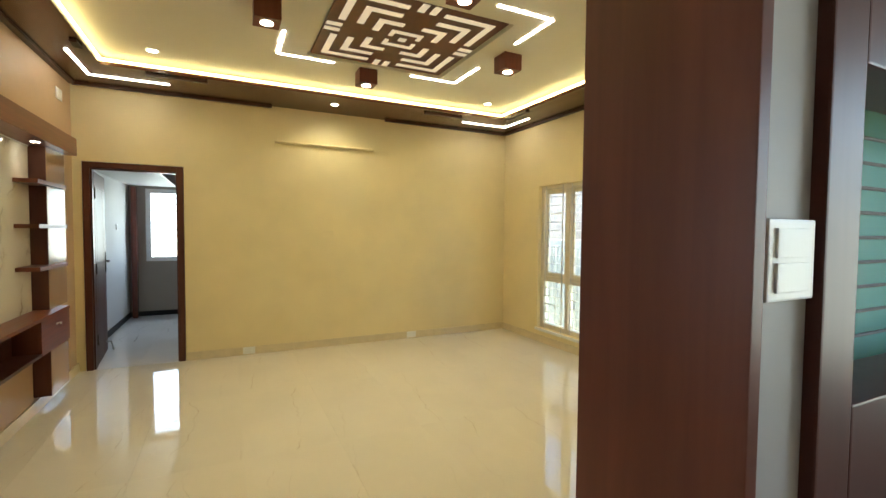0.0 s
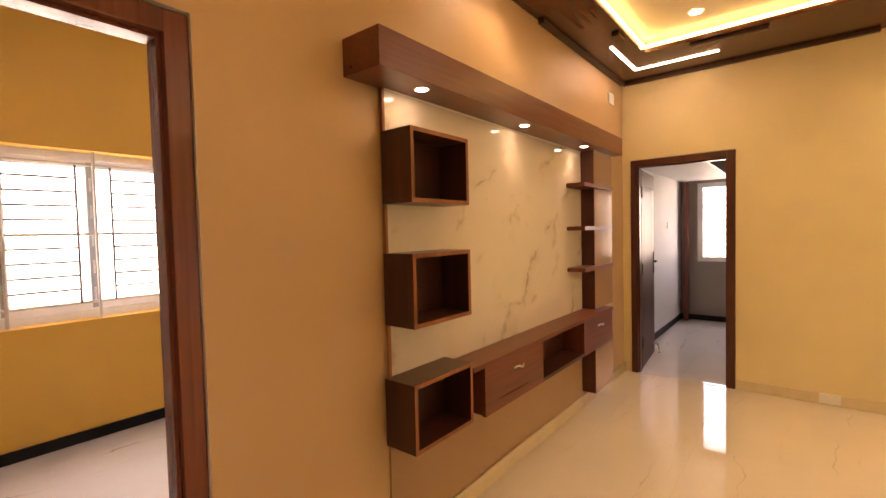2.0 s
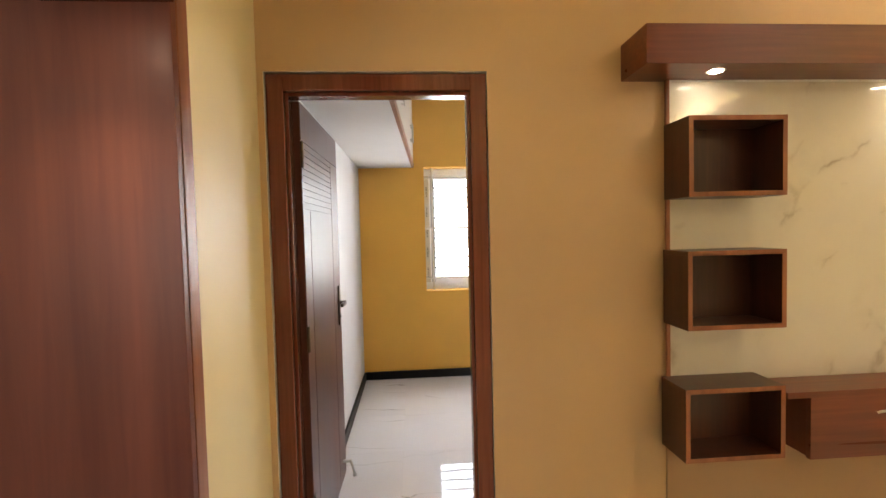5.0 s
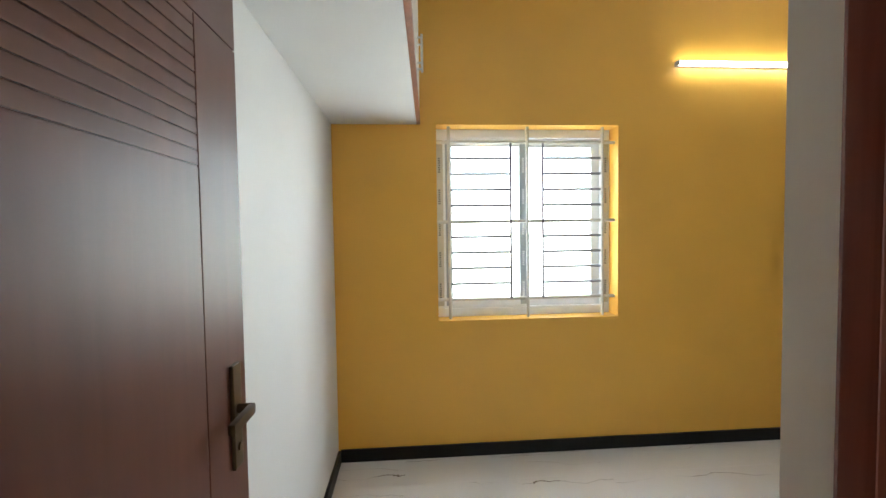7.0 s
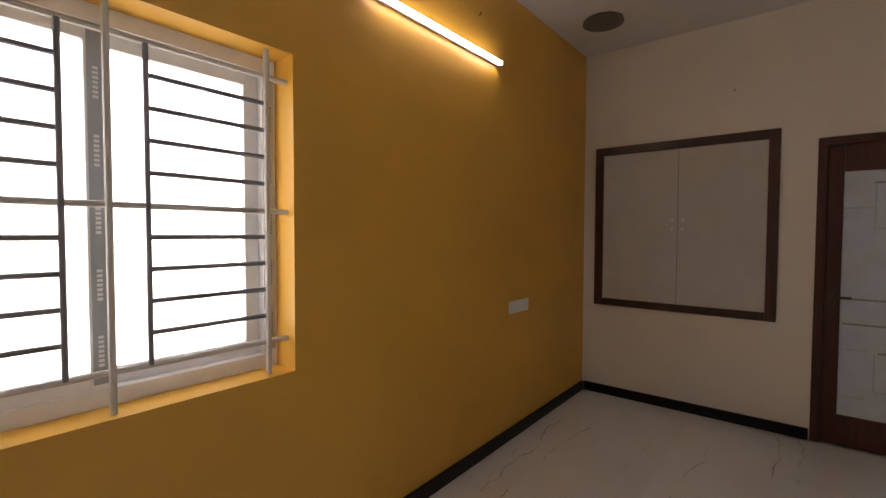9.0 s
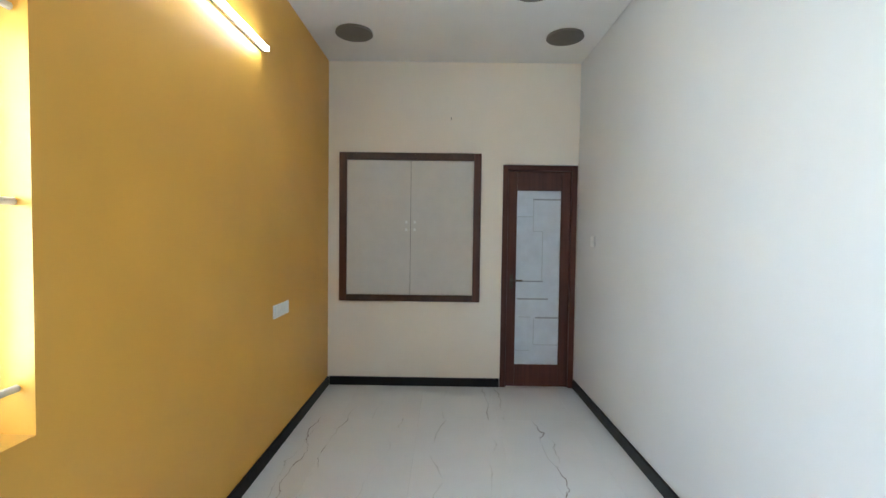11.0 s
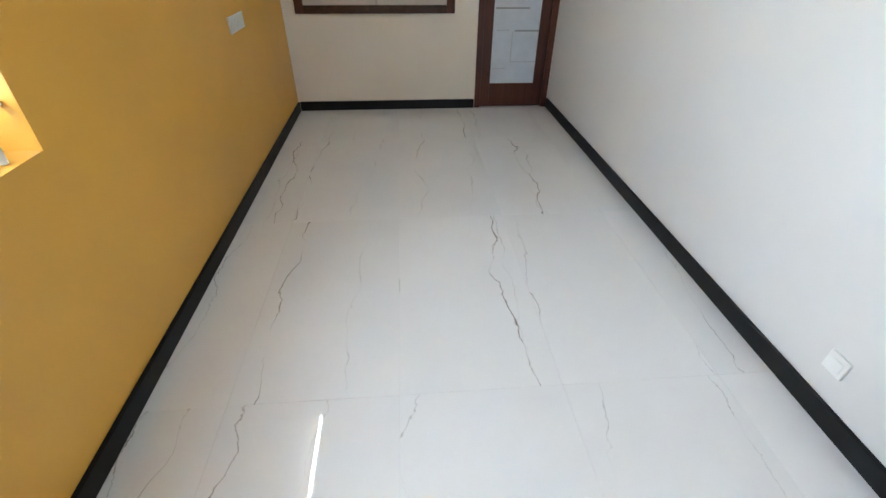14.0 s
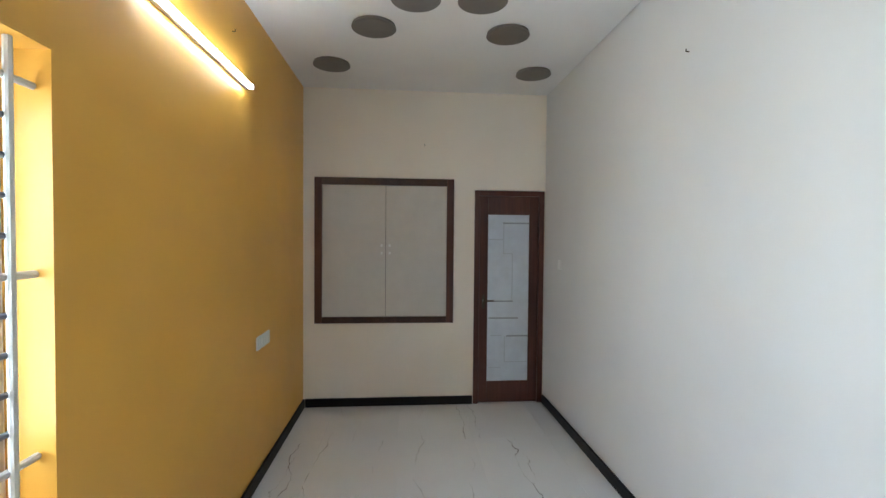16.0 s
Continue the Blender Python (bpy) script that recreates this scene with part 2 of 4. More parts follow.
def cyl(bm, p, q, r, seg=16, r2=None):
    p, q = Vector(p), Vector(q)
    d = q - p
    m = Matrix.Translation((p + q) / 2) @ d.to_track_quat('Z', 'Y').to_matrix().to_4x4()
    bmesh.ops.create_cone(bm, cap_ends=True, segments=seg, radius1=r, radius2=r if r2 is None else r2, depth=d.length, matrix=m)
    return bm


def mesh_of(name, bm, mats):
    me = bpy.data.meshes.new(name)
    bmesh.ops.recalc_face_normals(bm, faces=bm.faces[:])
    bm.to_mesh(me)
    bm.free()
    for m in mats if isinstance(mats, (list, tuple)) else [mats]:
        me.materials.append(m)
    return me


def part(name, bm, material, parent=None, label=""):
    ob = new(name, mesh_of(name, bm, material))
    if parent is not None:
        ob.parent = parent
    return tagged(ob, label)


def smooth(ob, angle=40):
    ob.data.shade_smooth()
    ob.data.set_sharp_from_angle(angle=radians(angle))
    return ob


def empty(name, x, y, z, label, category, group="", kind=""):
    ob = new(name)
    ob.location = (x, y, z)
    return tagged(ob, label, category, group, kind)


def wall(name, bs, mats, label, pick):
    """A wall of butted blocks; pick(normal) gives the material's number for a face."""
    bm = boxes(*bs)
    bm.normal_update()
    for f in bm.faces:
        f.material_index = pick(f.normal)
    return tagged(part(name, bm, mats), label, "wall", kind="structure")


# ---- structure ----
TOP = 3.05
wt = wall("wall_tv", [((0.86, 0.885), (0.86, 1.2), (0, TOP)), ((0.885, 1.765), (0.86, 1.01), (2.105, TOP)), ((0.885, 1.797), (1.01, 1.2), (2.105, TOP)), ((1.765, 5.81), (0.86, 1.01), (0, TOP)),
                 ((1.797, 5.81), (1.01, 1.2), (0, TOP))],
     [M_TAN, M_WHITE], "tan painted wall behind the television unit", lambda n: 0 if n.y < -0.5 else 1)
# its bedroom side runs slightly askew
for v in wt.data.vertices:
    if v.co.y > 1.19 and 1.0 < v.co.x < 2.0:
        v.co.y -= 0.036
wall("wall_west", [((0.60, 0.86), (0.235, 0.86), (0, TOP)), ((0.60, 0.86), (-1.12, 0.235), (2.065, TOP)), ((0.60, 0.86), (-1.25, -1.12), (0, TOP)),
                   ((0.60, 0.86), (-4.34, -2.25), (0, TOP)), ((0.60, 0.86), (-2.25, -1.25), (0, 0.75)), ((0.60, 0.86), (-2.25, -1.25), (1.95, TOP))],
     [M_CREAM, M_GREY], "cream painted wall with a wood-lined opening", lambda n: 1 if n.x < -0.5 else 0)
wall("wall_east", [((5.81, 5.96), (0.785, 1.12), (0, TOP)), ((5.81, 5.96), (-0.09, 0.785), (2.105, TOP)), ((5.81, 5.96), (-4.34, -0.09), (0, TOP))],
     [M_CREAM, M_WHITE], "pale yellow painted wall of the hall", lambda n: 0 if n.x < -0.5 else 1)
wall("wall_south", [((0.86, 3.49), (-4.34, -4.19), (0, TOP)), ((5.0, 5.81), (-4.34, -4.19), (0, TOP)), ((3.49, 5.0), (-4.34, -4.19), (0, 0.184)), ((3.49, 5.0), (-4.34, -4.19), (2.03, TOP))],
     [M_CREAM, M_OUTWALL], "pale yellow painted wall with a large window", lambda n: 1 if n.y < -0.5 else 0)
wall("wall_bedroom_west", [((0.72, 0.935), (1.2, 3.73), (0, TOP))], [M_WHITE, M_CORAL], "white painted bedroom wall", lambda n: 1 if n.x < -0.5 else 0)
wall("wall_bedroom_north", [((0.935, 1.575), (3.5, 3.73), (0, TOP)), ((2.745, 5.7), (3.5, 3.73), (0, TOP)), ((1.575, 2.745), (3.5, 3.73), (0, 0.873)), ((1.575, 2.745), (3.5, 3.73), (2.10, TOP))],
     [M_ORANGE, M_OUTWALL], "ochre orange painted accent wall with a window", lambda n: 1 if n.y > 0.9 else 0)
wall("wall_bedroom_east", [((5.7, 5.96), (1.893, 3.73), (0, TOP)), ((5.81, 5.96), (1.12, 1.21), (0, TOP)), ((5.7, 5.96), (1.2, 1.893), (2.065, TOP)), ((5.7, 5.81), (1.2, 1.209), (0, 2.065))],
     [M_IVORY, M_WHITE], "ivory painted wall with a cupboard and glass door", lambda n: 0 if n.x < -0.5 else 1)
wall("wall_guest_north", [((5.96, 9.1), (0.93, 1.08), (0, TOP))], [M_WHITE], "white painted wall of the further bedroom", lambda n: 0)
wall("wall_guest_east", [((8.95, 9.1), (0.70, 0.93), (0, TOP)), ((8.95, 9.1), (-0.55, 0.70), (0, 0.90)), ((8.95, 9.1), (-0.55, 0.70), (2.09, TOP)), ((8.95, 9.1), (-2.2, -0.55), (0, TOP))],
     [M_TAUPE], "taupe painted wall with a bright window", lambda n: 0)
wall("wall_guest_south", [((5.96, 8.95), (-2.2, -2.05), (0, TOP))], [M_WHITE], "white painted wall closing the further bedroom", lambda n: 0)
wall("wall_bath", [((5.96, 7.1), (1.12, 1.2), (0, TOP)), ((5.96, 7.1), (1.95, 2.05), (0, TOP)), ((7.0, 7.1), (1.2, 1.95), (0, TOP))], [M_WHITE], "white walls of the small bathroom", lambda n: 0)
wall("wall_dining_north", [((-0.89, 0.72), (1.75, 1.9), (0, TOP))], [M_CORAL], "coral painted wall of the side room", lambda n: 0)
wall("wall_dining_west", [((-1.04, -0.89), (-2.8, 1.9), (0, TOP))], [M_IVORY], "ivory painted wall of the side room", lambda n: 0)
# the opening is added out of view to let light into the side room
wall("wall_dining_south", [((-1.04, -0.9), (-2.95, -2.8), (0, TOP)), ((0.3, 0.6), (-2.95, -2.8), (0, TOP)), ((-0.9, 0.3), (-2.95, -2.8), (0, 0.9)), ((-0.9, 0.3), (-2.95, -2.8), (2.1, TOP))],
     [M_GREY], "grey wall of the side room with an added opening", lambda n: 0)


def slab(name, b, mat, label, cat):
    return tagged(part(name, boxes(b), mat), label, cat, kind="structure")


slab("ceiling", ((-1.35, 9.1), (-4.34, 3.73), (TOP, TOP + 0.12)), M_CEILW, "white painted structural ceiling slab", "ceiling")
slab("ceiling_bedroom", ((0.935, 5.7), (1.2, 3.5), (2.985, TOP)), M_CEILW, "smooth white bedroom ceiling", "ceiling")
JX, JY, JZ, JH = 3.67, -1.78, 2.985, 0.61
HO = JH + 0.03
bm = boxes(((0.86, JX - HO), (-4.19, 0.86), (2.95, TOP)), ((JX + HO, 5.81), (-4.19, 0.86), (2.95, TOP)), ((JX - HO, JX + HO), (-4.19, JY - HO), (2.95, TOP)), ((JX - HO, JX + HO), (JY + HO, 0.86), (2.95, TOP)),
           ((JX - HO, JX + HO), (JY - HO, JY + HO), (JZ, TOP)))
tagged(part("ceiling_tray", bm, M_CEIL), "cream recessed tray ceiling of the hall", "ceiling", kind="structure")
slab("ceiling_dining", ((-0.89, 0.6), (-2.8, 1.75), (2.52, 2.64)), M_CEILW, "white ceiling of the side room", "ceiling")
slab("ceiling_guest", ((5.96, 8.95), (-2.05, 0.93), (2.985, TOP)), M_CEILW, "white ceiling of the further bedroom", "ceiling")
CX0, CX1, CY0, CY1 = 1.55, 5.10, -3.66, 0.47
bm = boxes(((0.86, 5.81), (CY1, 0.86), (2.86, 2.90)), ((0.86, 5.81), (-4.19, CY0), (2.86, 2.90)), ((0.86, CX0), (CY0, CY1), (2.86, 2.90)), ((CX1, 5.81), (CY0, CY1), (2.86, 2.90)))
M_BORDER = wood("ceiling_border_laminate", (0.085, 0.031, 0.017), (0.120, 0.044, 0.024), 0.2, (2.2, 48, 48))
tagged(part("ceiling_border", bm, M_BORDER), "dark wood laminate ceiling border", "ceiling border", kind="structure")

slab("floor", ((-1.35, 9.1), (-4.34, 3.73), (-0.15, -0.012)), M_GROUT, "grouted bed under the marble floor tiles", "floor")

# opening between side room and hall, lined with wood
lining = empty("trim_opening", 0.86, -0.44, 0, "reddish brown wood lining of the wide opening", "door lining", kind="structure")


def under(parent, name, bm, mat, label=""):
    """A part whose mesh is given in world metres."""
    bmesh.ops.translate(bm, verts=bm.verts[:], vec=-parent.location)
    return part(name, bm, mat, parent, label)


under(lining, "jamb_panel", boxes(((0.36, 0.874), (0.211, 0.235), (0, 2.09)), bevel=0.002), M_TEAK)
under(lining, "jamb_panel", boxes(((0.585, 0.884), (-1.12, -1.096), (0, 2.041)), bevel=0.002), M_TEAK)
under(lining, "head_panel", boxes(((0.575, 0.884), (-1.12, 0.2105), (2.041, 2.064)), bevel=0.002), M_TEAKX)
under(lining, "casing", boxes(((0.8605, 0.876), (0.2352, 0.29), (0, 2.137)), bevel=0.004), M_TEAKL)
under(lining, "casing", boxes(((0.862, 0.888), (-1.2, -1.1202), (0, 2.137)), bevel=0.004), M_TEAKL)
under(lining, "casing", boxes(((0.862, 0.888), (-1.12, 0.235), (2.0645, 2.137)), bevel=0.004), M_TEAKL)


# skirting
def skirting(name, bs, mat, label):
    return tagged(part(name, boxes(*bs, bevel=0.003), mat), label, "baseboard", kind="structure")


SK = "polished black granite skirting at the wall foot"
skirting("baseboard_bedroom_north", [((0.95, 5.685), (3.482, 3.4995), (0.001, 0.080))], M_SKIRT, SK)
sb = skirting("baseboard_bedroom_south", [((1.805, 5.685), (1.2005, 1.217), (0.001, 0.080))], M_SKIRT, SK)
for v in sb.data.vertices:
    if v.co.x < 2.0:
        v.co.y -= 0.036
skirting("baseboard_bedroom_west", [((0.9355, 0.953), (1.21, 3.48), (0.001, 0.080))], M_SKIRT, SK)
skirting("baseboard_bedroom_east", [((5.682, 5.6995), (1.90, 3.48), (0.001, 0.080))], M_SKIRT, SK)
skirting("baseboard_guest", [((6.9, 8.94), (0.912, 0.9295), (0.001, 0.080)), ((8.932, 8.9495), (-2.0, 0.91), (0.001, 0.080))], M_SKIRT, SK)
skirting("baseboard_dining", [((-0.87, 0.71), (1.732, 1.7495), (0.001, 0.080)), ((-0.8895, -0.872), (-2.7, 1.73), (0.001, 0.080))], M_SKIRT, SK)
SKH = "low cream tile skirting of the hall"
skirting("baseboard_hall_east", [((5.797, 5.8095), (-4.17, -0.10), (0.001, 0.09))], M_SKIRTH, SKH)
skirting("baseboard_hall_south", [((0.88, 5.795), (-4.1895, -4.177), (0.001, 0.09))], M_SKIRTH, SKH)

skirting("baseboard_hall_tv", [((1.77, 5.80), (0.836, 0.8466), (0.001, 0.095))], M_SKIRTH, SKH)

# ---- doors ----
def door_frame(name, origin, spin, w, h, depth, side, label, mat=M_FRAME):
    """A frame round an opening of width w along +x from origin, its back along +y; returns the setting's empty."""
    e = empty(name, *origin, label, "door frame", kind="structure")
    e.rotation_euler = (0, 0, radians(spin))
    part("frame_post", boxes(((0, side), (0, depth), (0, h)), bevel=0.004), mat, e)
    part("frame_post", boxes(((w - side, w), (0, depth), (0, h)), bevel=0.004), mat, e)
    part("frame_head", boxes(((side, w - side), (0, depth), (h - side, h)), bevel=0.004), mat, e)
    part("frame_stop", boxes(((side, side + 0.012), (0.03, depth - 0.04), (0, h - side)), ((w - side - 0.012, w - side), (0.03, depth - 0.04), (0, h - side)),
                             ((side + 0.012, w - side - 0.012), (0.03, depth - 0.04), (h - side - 0.012, h - side)), bevel=0.002), mat, e)
    return e


def lever_handle(leaf, x, y, z, out, way, mat):
    """Long plate with a lever; out: the side along y, way: where the lever points along x."""
    bm = boxes(((x - 0.022, x + 0.022), (min(y, y + out * 0.009), max(y, y + out * 0.009)), (z - 0.13, z + 0.10)), bevel=0.003)
    plate = part("handle_plate", bm, mat, leaf, "metal lock plate")
    bm = bmesh.new()
    cyl(bm, (x, y + out * 0.0092, z), (x, y + out * 0.042, z), 0.011)
    bm2 = boxes(((min(x, x + way * 0.115), max(x, x + way * 0.115)), (min(y + out * 0.032, y + out * 0.047), max(y + out * 0.032, y + out * 0.047)), (z - 0.011, z + 0.011)), bevel=0.005)
    me = bpy.data.meshes.new("tmp")
    bm2.to_mesh(me)
    bm2.free()
    bm.from_mesh(me)
    smooth(part("lever", bm, mat, plate))
    bm = bmesh.new()
    cyl(bm, (x, y + out * 0.0092, z - 0.085), (x, y + out * 0.013, z - 0.085), 0.009)
    part("keyhole", bm, M_BRONZE, plate)


def panel_door(name, hinge, spin, w, h, face, label, mat_handle):
    """Leaf from the hinge along +x, thickness along +y; face: the side (+1, -1 along y) that carries the grooves."""
    e = empty(name, *hinge, label, "door")
    e.rotation_euler = (0, 0, radians(spin))
    T = 0.036
    zs = [0.008, 1.575] + [1.575 + 0.0287 * k for k in range(1, 10)] + [1.862]
    part("core", boxes(((0.0, w), (0.004, T - 0.004), (0.008, h)), bevel=0.001), M_DOOR, e)
    for side in (0, 1):
        y0, y1 = (0.0, 0.0038) if side == 0 else (T - 0.0038, T)
        part("top_panel", boxes(((0.0, w), (y0, y1), (1.862, h)), bevel=0.0012), M_DOOR, e)
        part("stile", boxes(((w - 0.19, w), (y0, y1), (0.008, 1.858)), bevel=0.0012), M_DOOR, e)
        for a, b in zip(zs[:-1], zs[1:]):
            if a < 0.1:
                part("lower_panel", boxes(((0.0, 0.12), (y0, y1), (a, b - 0.004)), bevel=0.0012), M_DOOR, e)
                part("lower_panel", boxes(((0.124, w - 0.194), (y0, y1), (a, b - 0.004)), bevel=0.0012), M_DOOR, e)
            else:
                part("upper_slat", boxes(((0.0, w - 0.194), (y0, y1), (a, b - 0.004)), bevel=0.0012), M_DOOR, e)
    lever_handle(e, w - 0.068, T if face > 0 else 0.0, 1.06, face, -1, mat_handle)
    lever_handle(e, w - 0.068, 0.0 if face > 0 else T, 1.06, -face, -1, mat_handle)
    for z in (0.28, 1.02, 1.80):
        bm = boxes(((-0.004, 0.035), (-0.004 if face < 0 else T, -0.0002 if face < 0 else T + 0.004), (z - 0.055, z + 0.055)), bevel=0.001)
        cyl(bm, (-0.004, -0.004 if face < 0 else T + 0.004, z - 0.055), (-0.004, -0.004 if face < 0 else T + 0.004, z + 0.055), 0.007, 10)
        part("hinge", bm, M_BRONZE, e, "dull brass hinge")
    bm = bmesh.new()
    yy = T if face > 0 else 0.0
    cyl(bm, (w - 0.1, yy, 0.12), (w - 0.1, yy + face * 0.05, 0.12), 0.009, 10)
    cyl(bm, (w - 0.1, yy + face * 0.045, 0.12), (w - 0.07, yy + face * 0.06, 0.03), 0.007, 10)
    cyl(bm, (w - 0.07, yy + face * 0.06, 0.035), (w - 0.067, yy + face * 0.061, 0.012), 0.012, 10)
    smooth(part("door_stop", bm, M_STEEL, e, "steel foot stop"))
    return e


door_frame("trim_door_bedroom", (0.889, 0.872, 0), 0, 0.874, 2.10, 0.135, 0.066, "reddish brown polished wood door frame")
panel_door("bedroom_door", (0.994, 0.972, 0), 89.3, 0.81, 2.02, -1, "dark brown grooved wooden door standing open into bedroom", M_BRONZE)
door_frame("trim_door_guest", (5.80, 0.781, 0), -90, 0.868, 2.10, 0.14, 0.06, "dark reddish wood door frame in the hall wall", M_BATHW)
panel_door("guest_door", (5.935, 0.715, 0), 5.0, 0.76, 2.02, -1, "dark brown grooved wooden door standing open, beside television wall", M_BRONZE)

# bathroom door with a frosted pane
door_frame("trim_door_bath", (5.69, 1.893, 0), -90, 0.683, 2.06, 0.11, 0.05, "reddish brown wooden frame of the bathroom door", M_BATHW)
bath = empty("bathroom_door", 5.715, 1.838, 0, "closed reddish brown door with a frosted glass pane", "door")
W_, H_ = 0.573, 2.0
for nm, b in (("stile", ((0, 0.035), (-0.082, 0), (0.006, H_))), ("stile", ((0, 0.035), (-W_, -W_ + 0.085), (0.006, H_))),
              ("top_rail", ((0, 0.035), (-W_ + 0.0855, -0.0825), (1.83, H_))), ("bottom_rail", ((0, 0.035), (-W_ + 0.0855, -0.0825), (0.006, 0.21)))):
    part(nm, boxes(b, bevel=0.003), M_BATHW, bath)
pane = part("glass_pane", boxes(((0.012, 0.022), (-W_ + 0.0855, -0.0825), (0.21, 1.83))), M_FROST, bath, "frosted bluish glass pane with etched lines")


def etched(y0, y1, z0, z1, t=0.011):
    return [((0.0095, 0.0115), (min(y0, y1) - t / 2, max(y0, y1) + t / 2), (min(z0, z1) - t / 2, max(z0, z1) + t / 2))]


M_FROSTF = plain("faint_etched_line", (0.46, 0.51, 0.57), 0.35)
for seg in ((-0.237, -0.486, 1.75, 1.75), (-0.084, -0.33, 0.99, 0.99), (-0.105, -0.38, 0.825, 0.825), (-0.28, -0.486, 0.65, 0.65)):
    part("etched_line", boxes(*etched(*seg, 0.014)), M_FROSTL, pane)
for seg in ((-0.237, -0.237, 1.46, 1.743), (-0.084, -0.231, 1.59, 1.59), (-0.237, -0.32, 1.455, 1.455), (-0.325, -0.325, 1.0, 1.45), (-0.256, -0.256, 0.40, 0.64),
            (-0.262, -0.486, 0.395, 0.395), (-0.10, -0.215, 0.34, 0.34), (-0.12, -0.22, 0.655, 0.655)):
    part("etched_line", boxes(*etched(*seg, 0.009)), M_FROSTF, pane)
bm = boxes(((-0.008, -0.0002), (-0.056, -0.026), (0.92, 1.05)), bevel=0.003)
hp = part("handle_plate", bm, M_BRONZE, bath, "dark bronze lock plate")
bm = bmesh.new()
cyl(bm, (-0.008, -0.041, 1.0), (-0.045, -0.041, 1.0), 0.009)
cyl(bm, (-0.042, -0.038, 1.0), (-0.042, -0.135, 1.0), 0.008)
smooth(part("lever", bm, M_BRONZE, hp))

# ---- windows ----
def grille_bar(bm, p, q, r=0.006):
    cyl(bm, p, q, r, 8)


# bedroom window
bw = empty("window_bedroom", 2.16, 3.66, 0.873, "white plastic sliding window with steel grille, daylight behind", "window", kind="structure")
X0, X1, Z0, Z1 = 1.575, 2.745, 0.873, 2.10
F = 0.055
for b in (((X0, X0 + F), (3.63, 3.70), (Z0, Z1)), ((X1 - F, X1), (3.63, 3.70), (Z0, Z1)), ((X0 + F, X1 - F), (3.63, 3.70), (Z0, Z0 + F)), ((X0 + F, X1 - F), (3.63, 3.70), (Z1 - F, Z1))):
    under(bw, "window_frame", boxes(b, bevel=0.003), M_UPVC)


def sash(parent, x0, x1, y, z0, z1, s=0.055, mat=M_UPVC):
    e = under(parent, "sash", boxes(((x0, x0 + s), (y, y + 0.03), (z0, z1)), ((x1 - s, x1), (y, y + 0.03), (z0, z1)), ((x0 + s, x1 - s), (y, y + 0.03), (z0, z0 + s)),
                                    ((x0 + s, x1 - s), (y, y + 0.03), (z1 - s, z1)), bevel=0.003), mat)
    bm = boxes(((x0 + s, x1 - s), (y + 0.012, y + 0.017), (z0 + s, z1 - s)))
    bmesh.ops.translate(bm, verts=bm.verts[:], vec=-parent.location)
    p = part("pane", bm, M_GLASS, e)
    p.visible_shadow = False
    return e


sash(bw, X0 + F, 2.185, 3.637, Z0 + F, Z1 - F)
sash(bw, 2.135, X1 - F, 3.668, Z0 + F, Z1 - F)
for x in (1.655, 2.16, 2.655):
    bm = bmesh.new()
    grille_bar(bm, (x, 3.535, Z0 + 0.004), (x, 3.535, Z1 - 0.004), 0.0105)
    under(bw, "grille_upright", bm, M_BARW)
for x in (2.052, 2.262):
    bm = bmesh.new()
    grille_bar(bm, (x, 3.54, 1.0), (x, 3.54, 1.995), 0.0085)
    under(bw, "grille_upright", bm, M_BAR)
for z in (1.0, 1.497, 2.0):
    bm = bmesh.new()
    grille_bar(bm, (X0 + 0.004, 3.545, z), (X1 - 0.004, 3.545, z), 0.0105)
    under(bw, "grille_rail", bm, M_BARW)
for x0, x1 in ((1.655, 2.052), (2.262, 2.655)):
    for k in (1, 2, 3, 4, 6, 7, 8, 9):
        z = 1.0 + k * 0.1
        bm = bmesh.new()
        grille_bar(bm, (x0, 3.545, z), (x1, 3.545, z), 0.0085)
        under(bw, "grille_bar", bm, M_BAR)

# protective tape with small unreadable print on the frame
M_TAPE = plain("grey_protective_tape", (0.33, 0.36, 0.38), 0.35)
M_TAPES = plain("sand_protective_tape", (0.55, 0.50, 0.40), 0.4)
M_PRINTW = plain("white_tape_print", (0.75, 0.76, 0.76), 0.5)
M_PRINTD = plain("dark_tape_print", (0.16, 0.15, 0.14), 0.5)
for x, y, hw_, tape, ink in ((1.600, 3.6285, 0.024, M_TAPES, M_PRINTD), (1.658, 3.6355, 0.018, M_TAPE, M_PRINTD), (2.158, 3.6355, 0.021, M_TAPE, M_PRINTW), (2.718, 3.6285, 0.020, M_TAPES, M_PRINTD)):
    strip = under(bw, "tape", boxes(((x - hw_, x + hw_), (y, y + 0.0012), (0.945, 2.03))), tape)
    for k in range(5):
        z = 1.0 + k * 0.205
        bm = boxes(*[((x - 0.007, x + 0.007), (y - 0.0008, y - 0.0001), (z + q * 0.0145, z + q * 0.0145 + 0.009)) for q in range(7)])
        bmesh.ops.translate(bm, verts=bm.verts[:], vec=-bw.location)
        part("tape_print", bm, ink, strip)

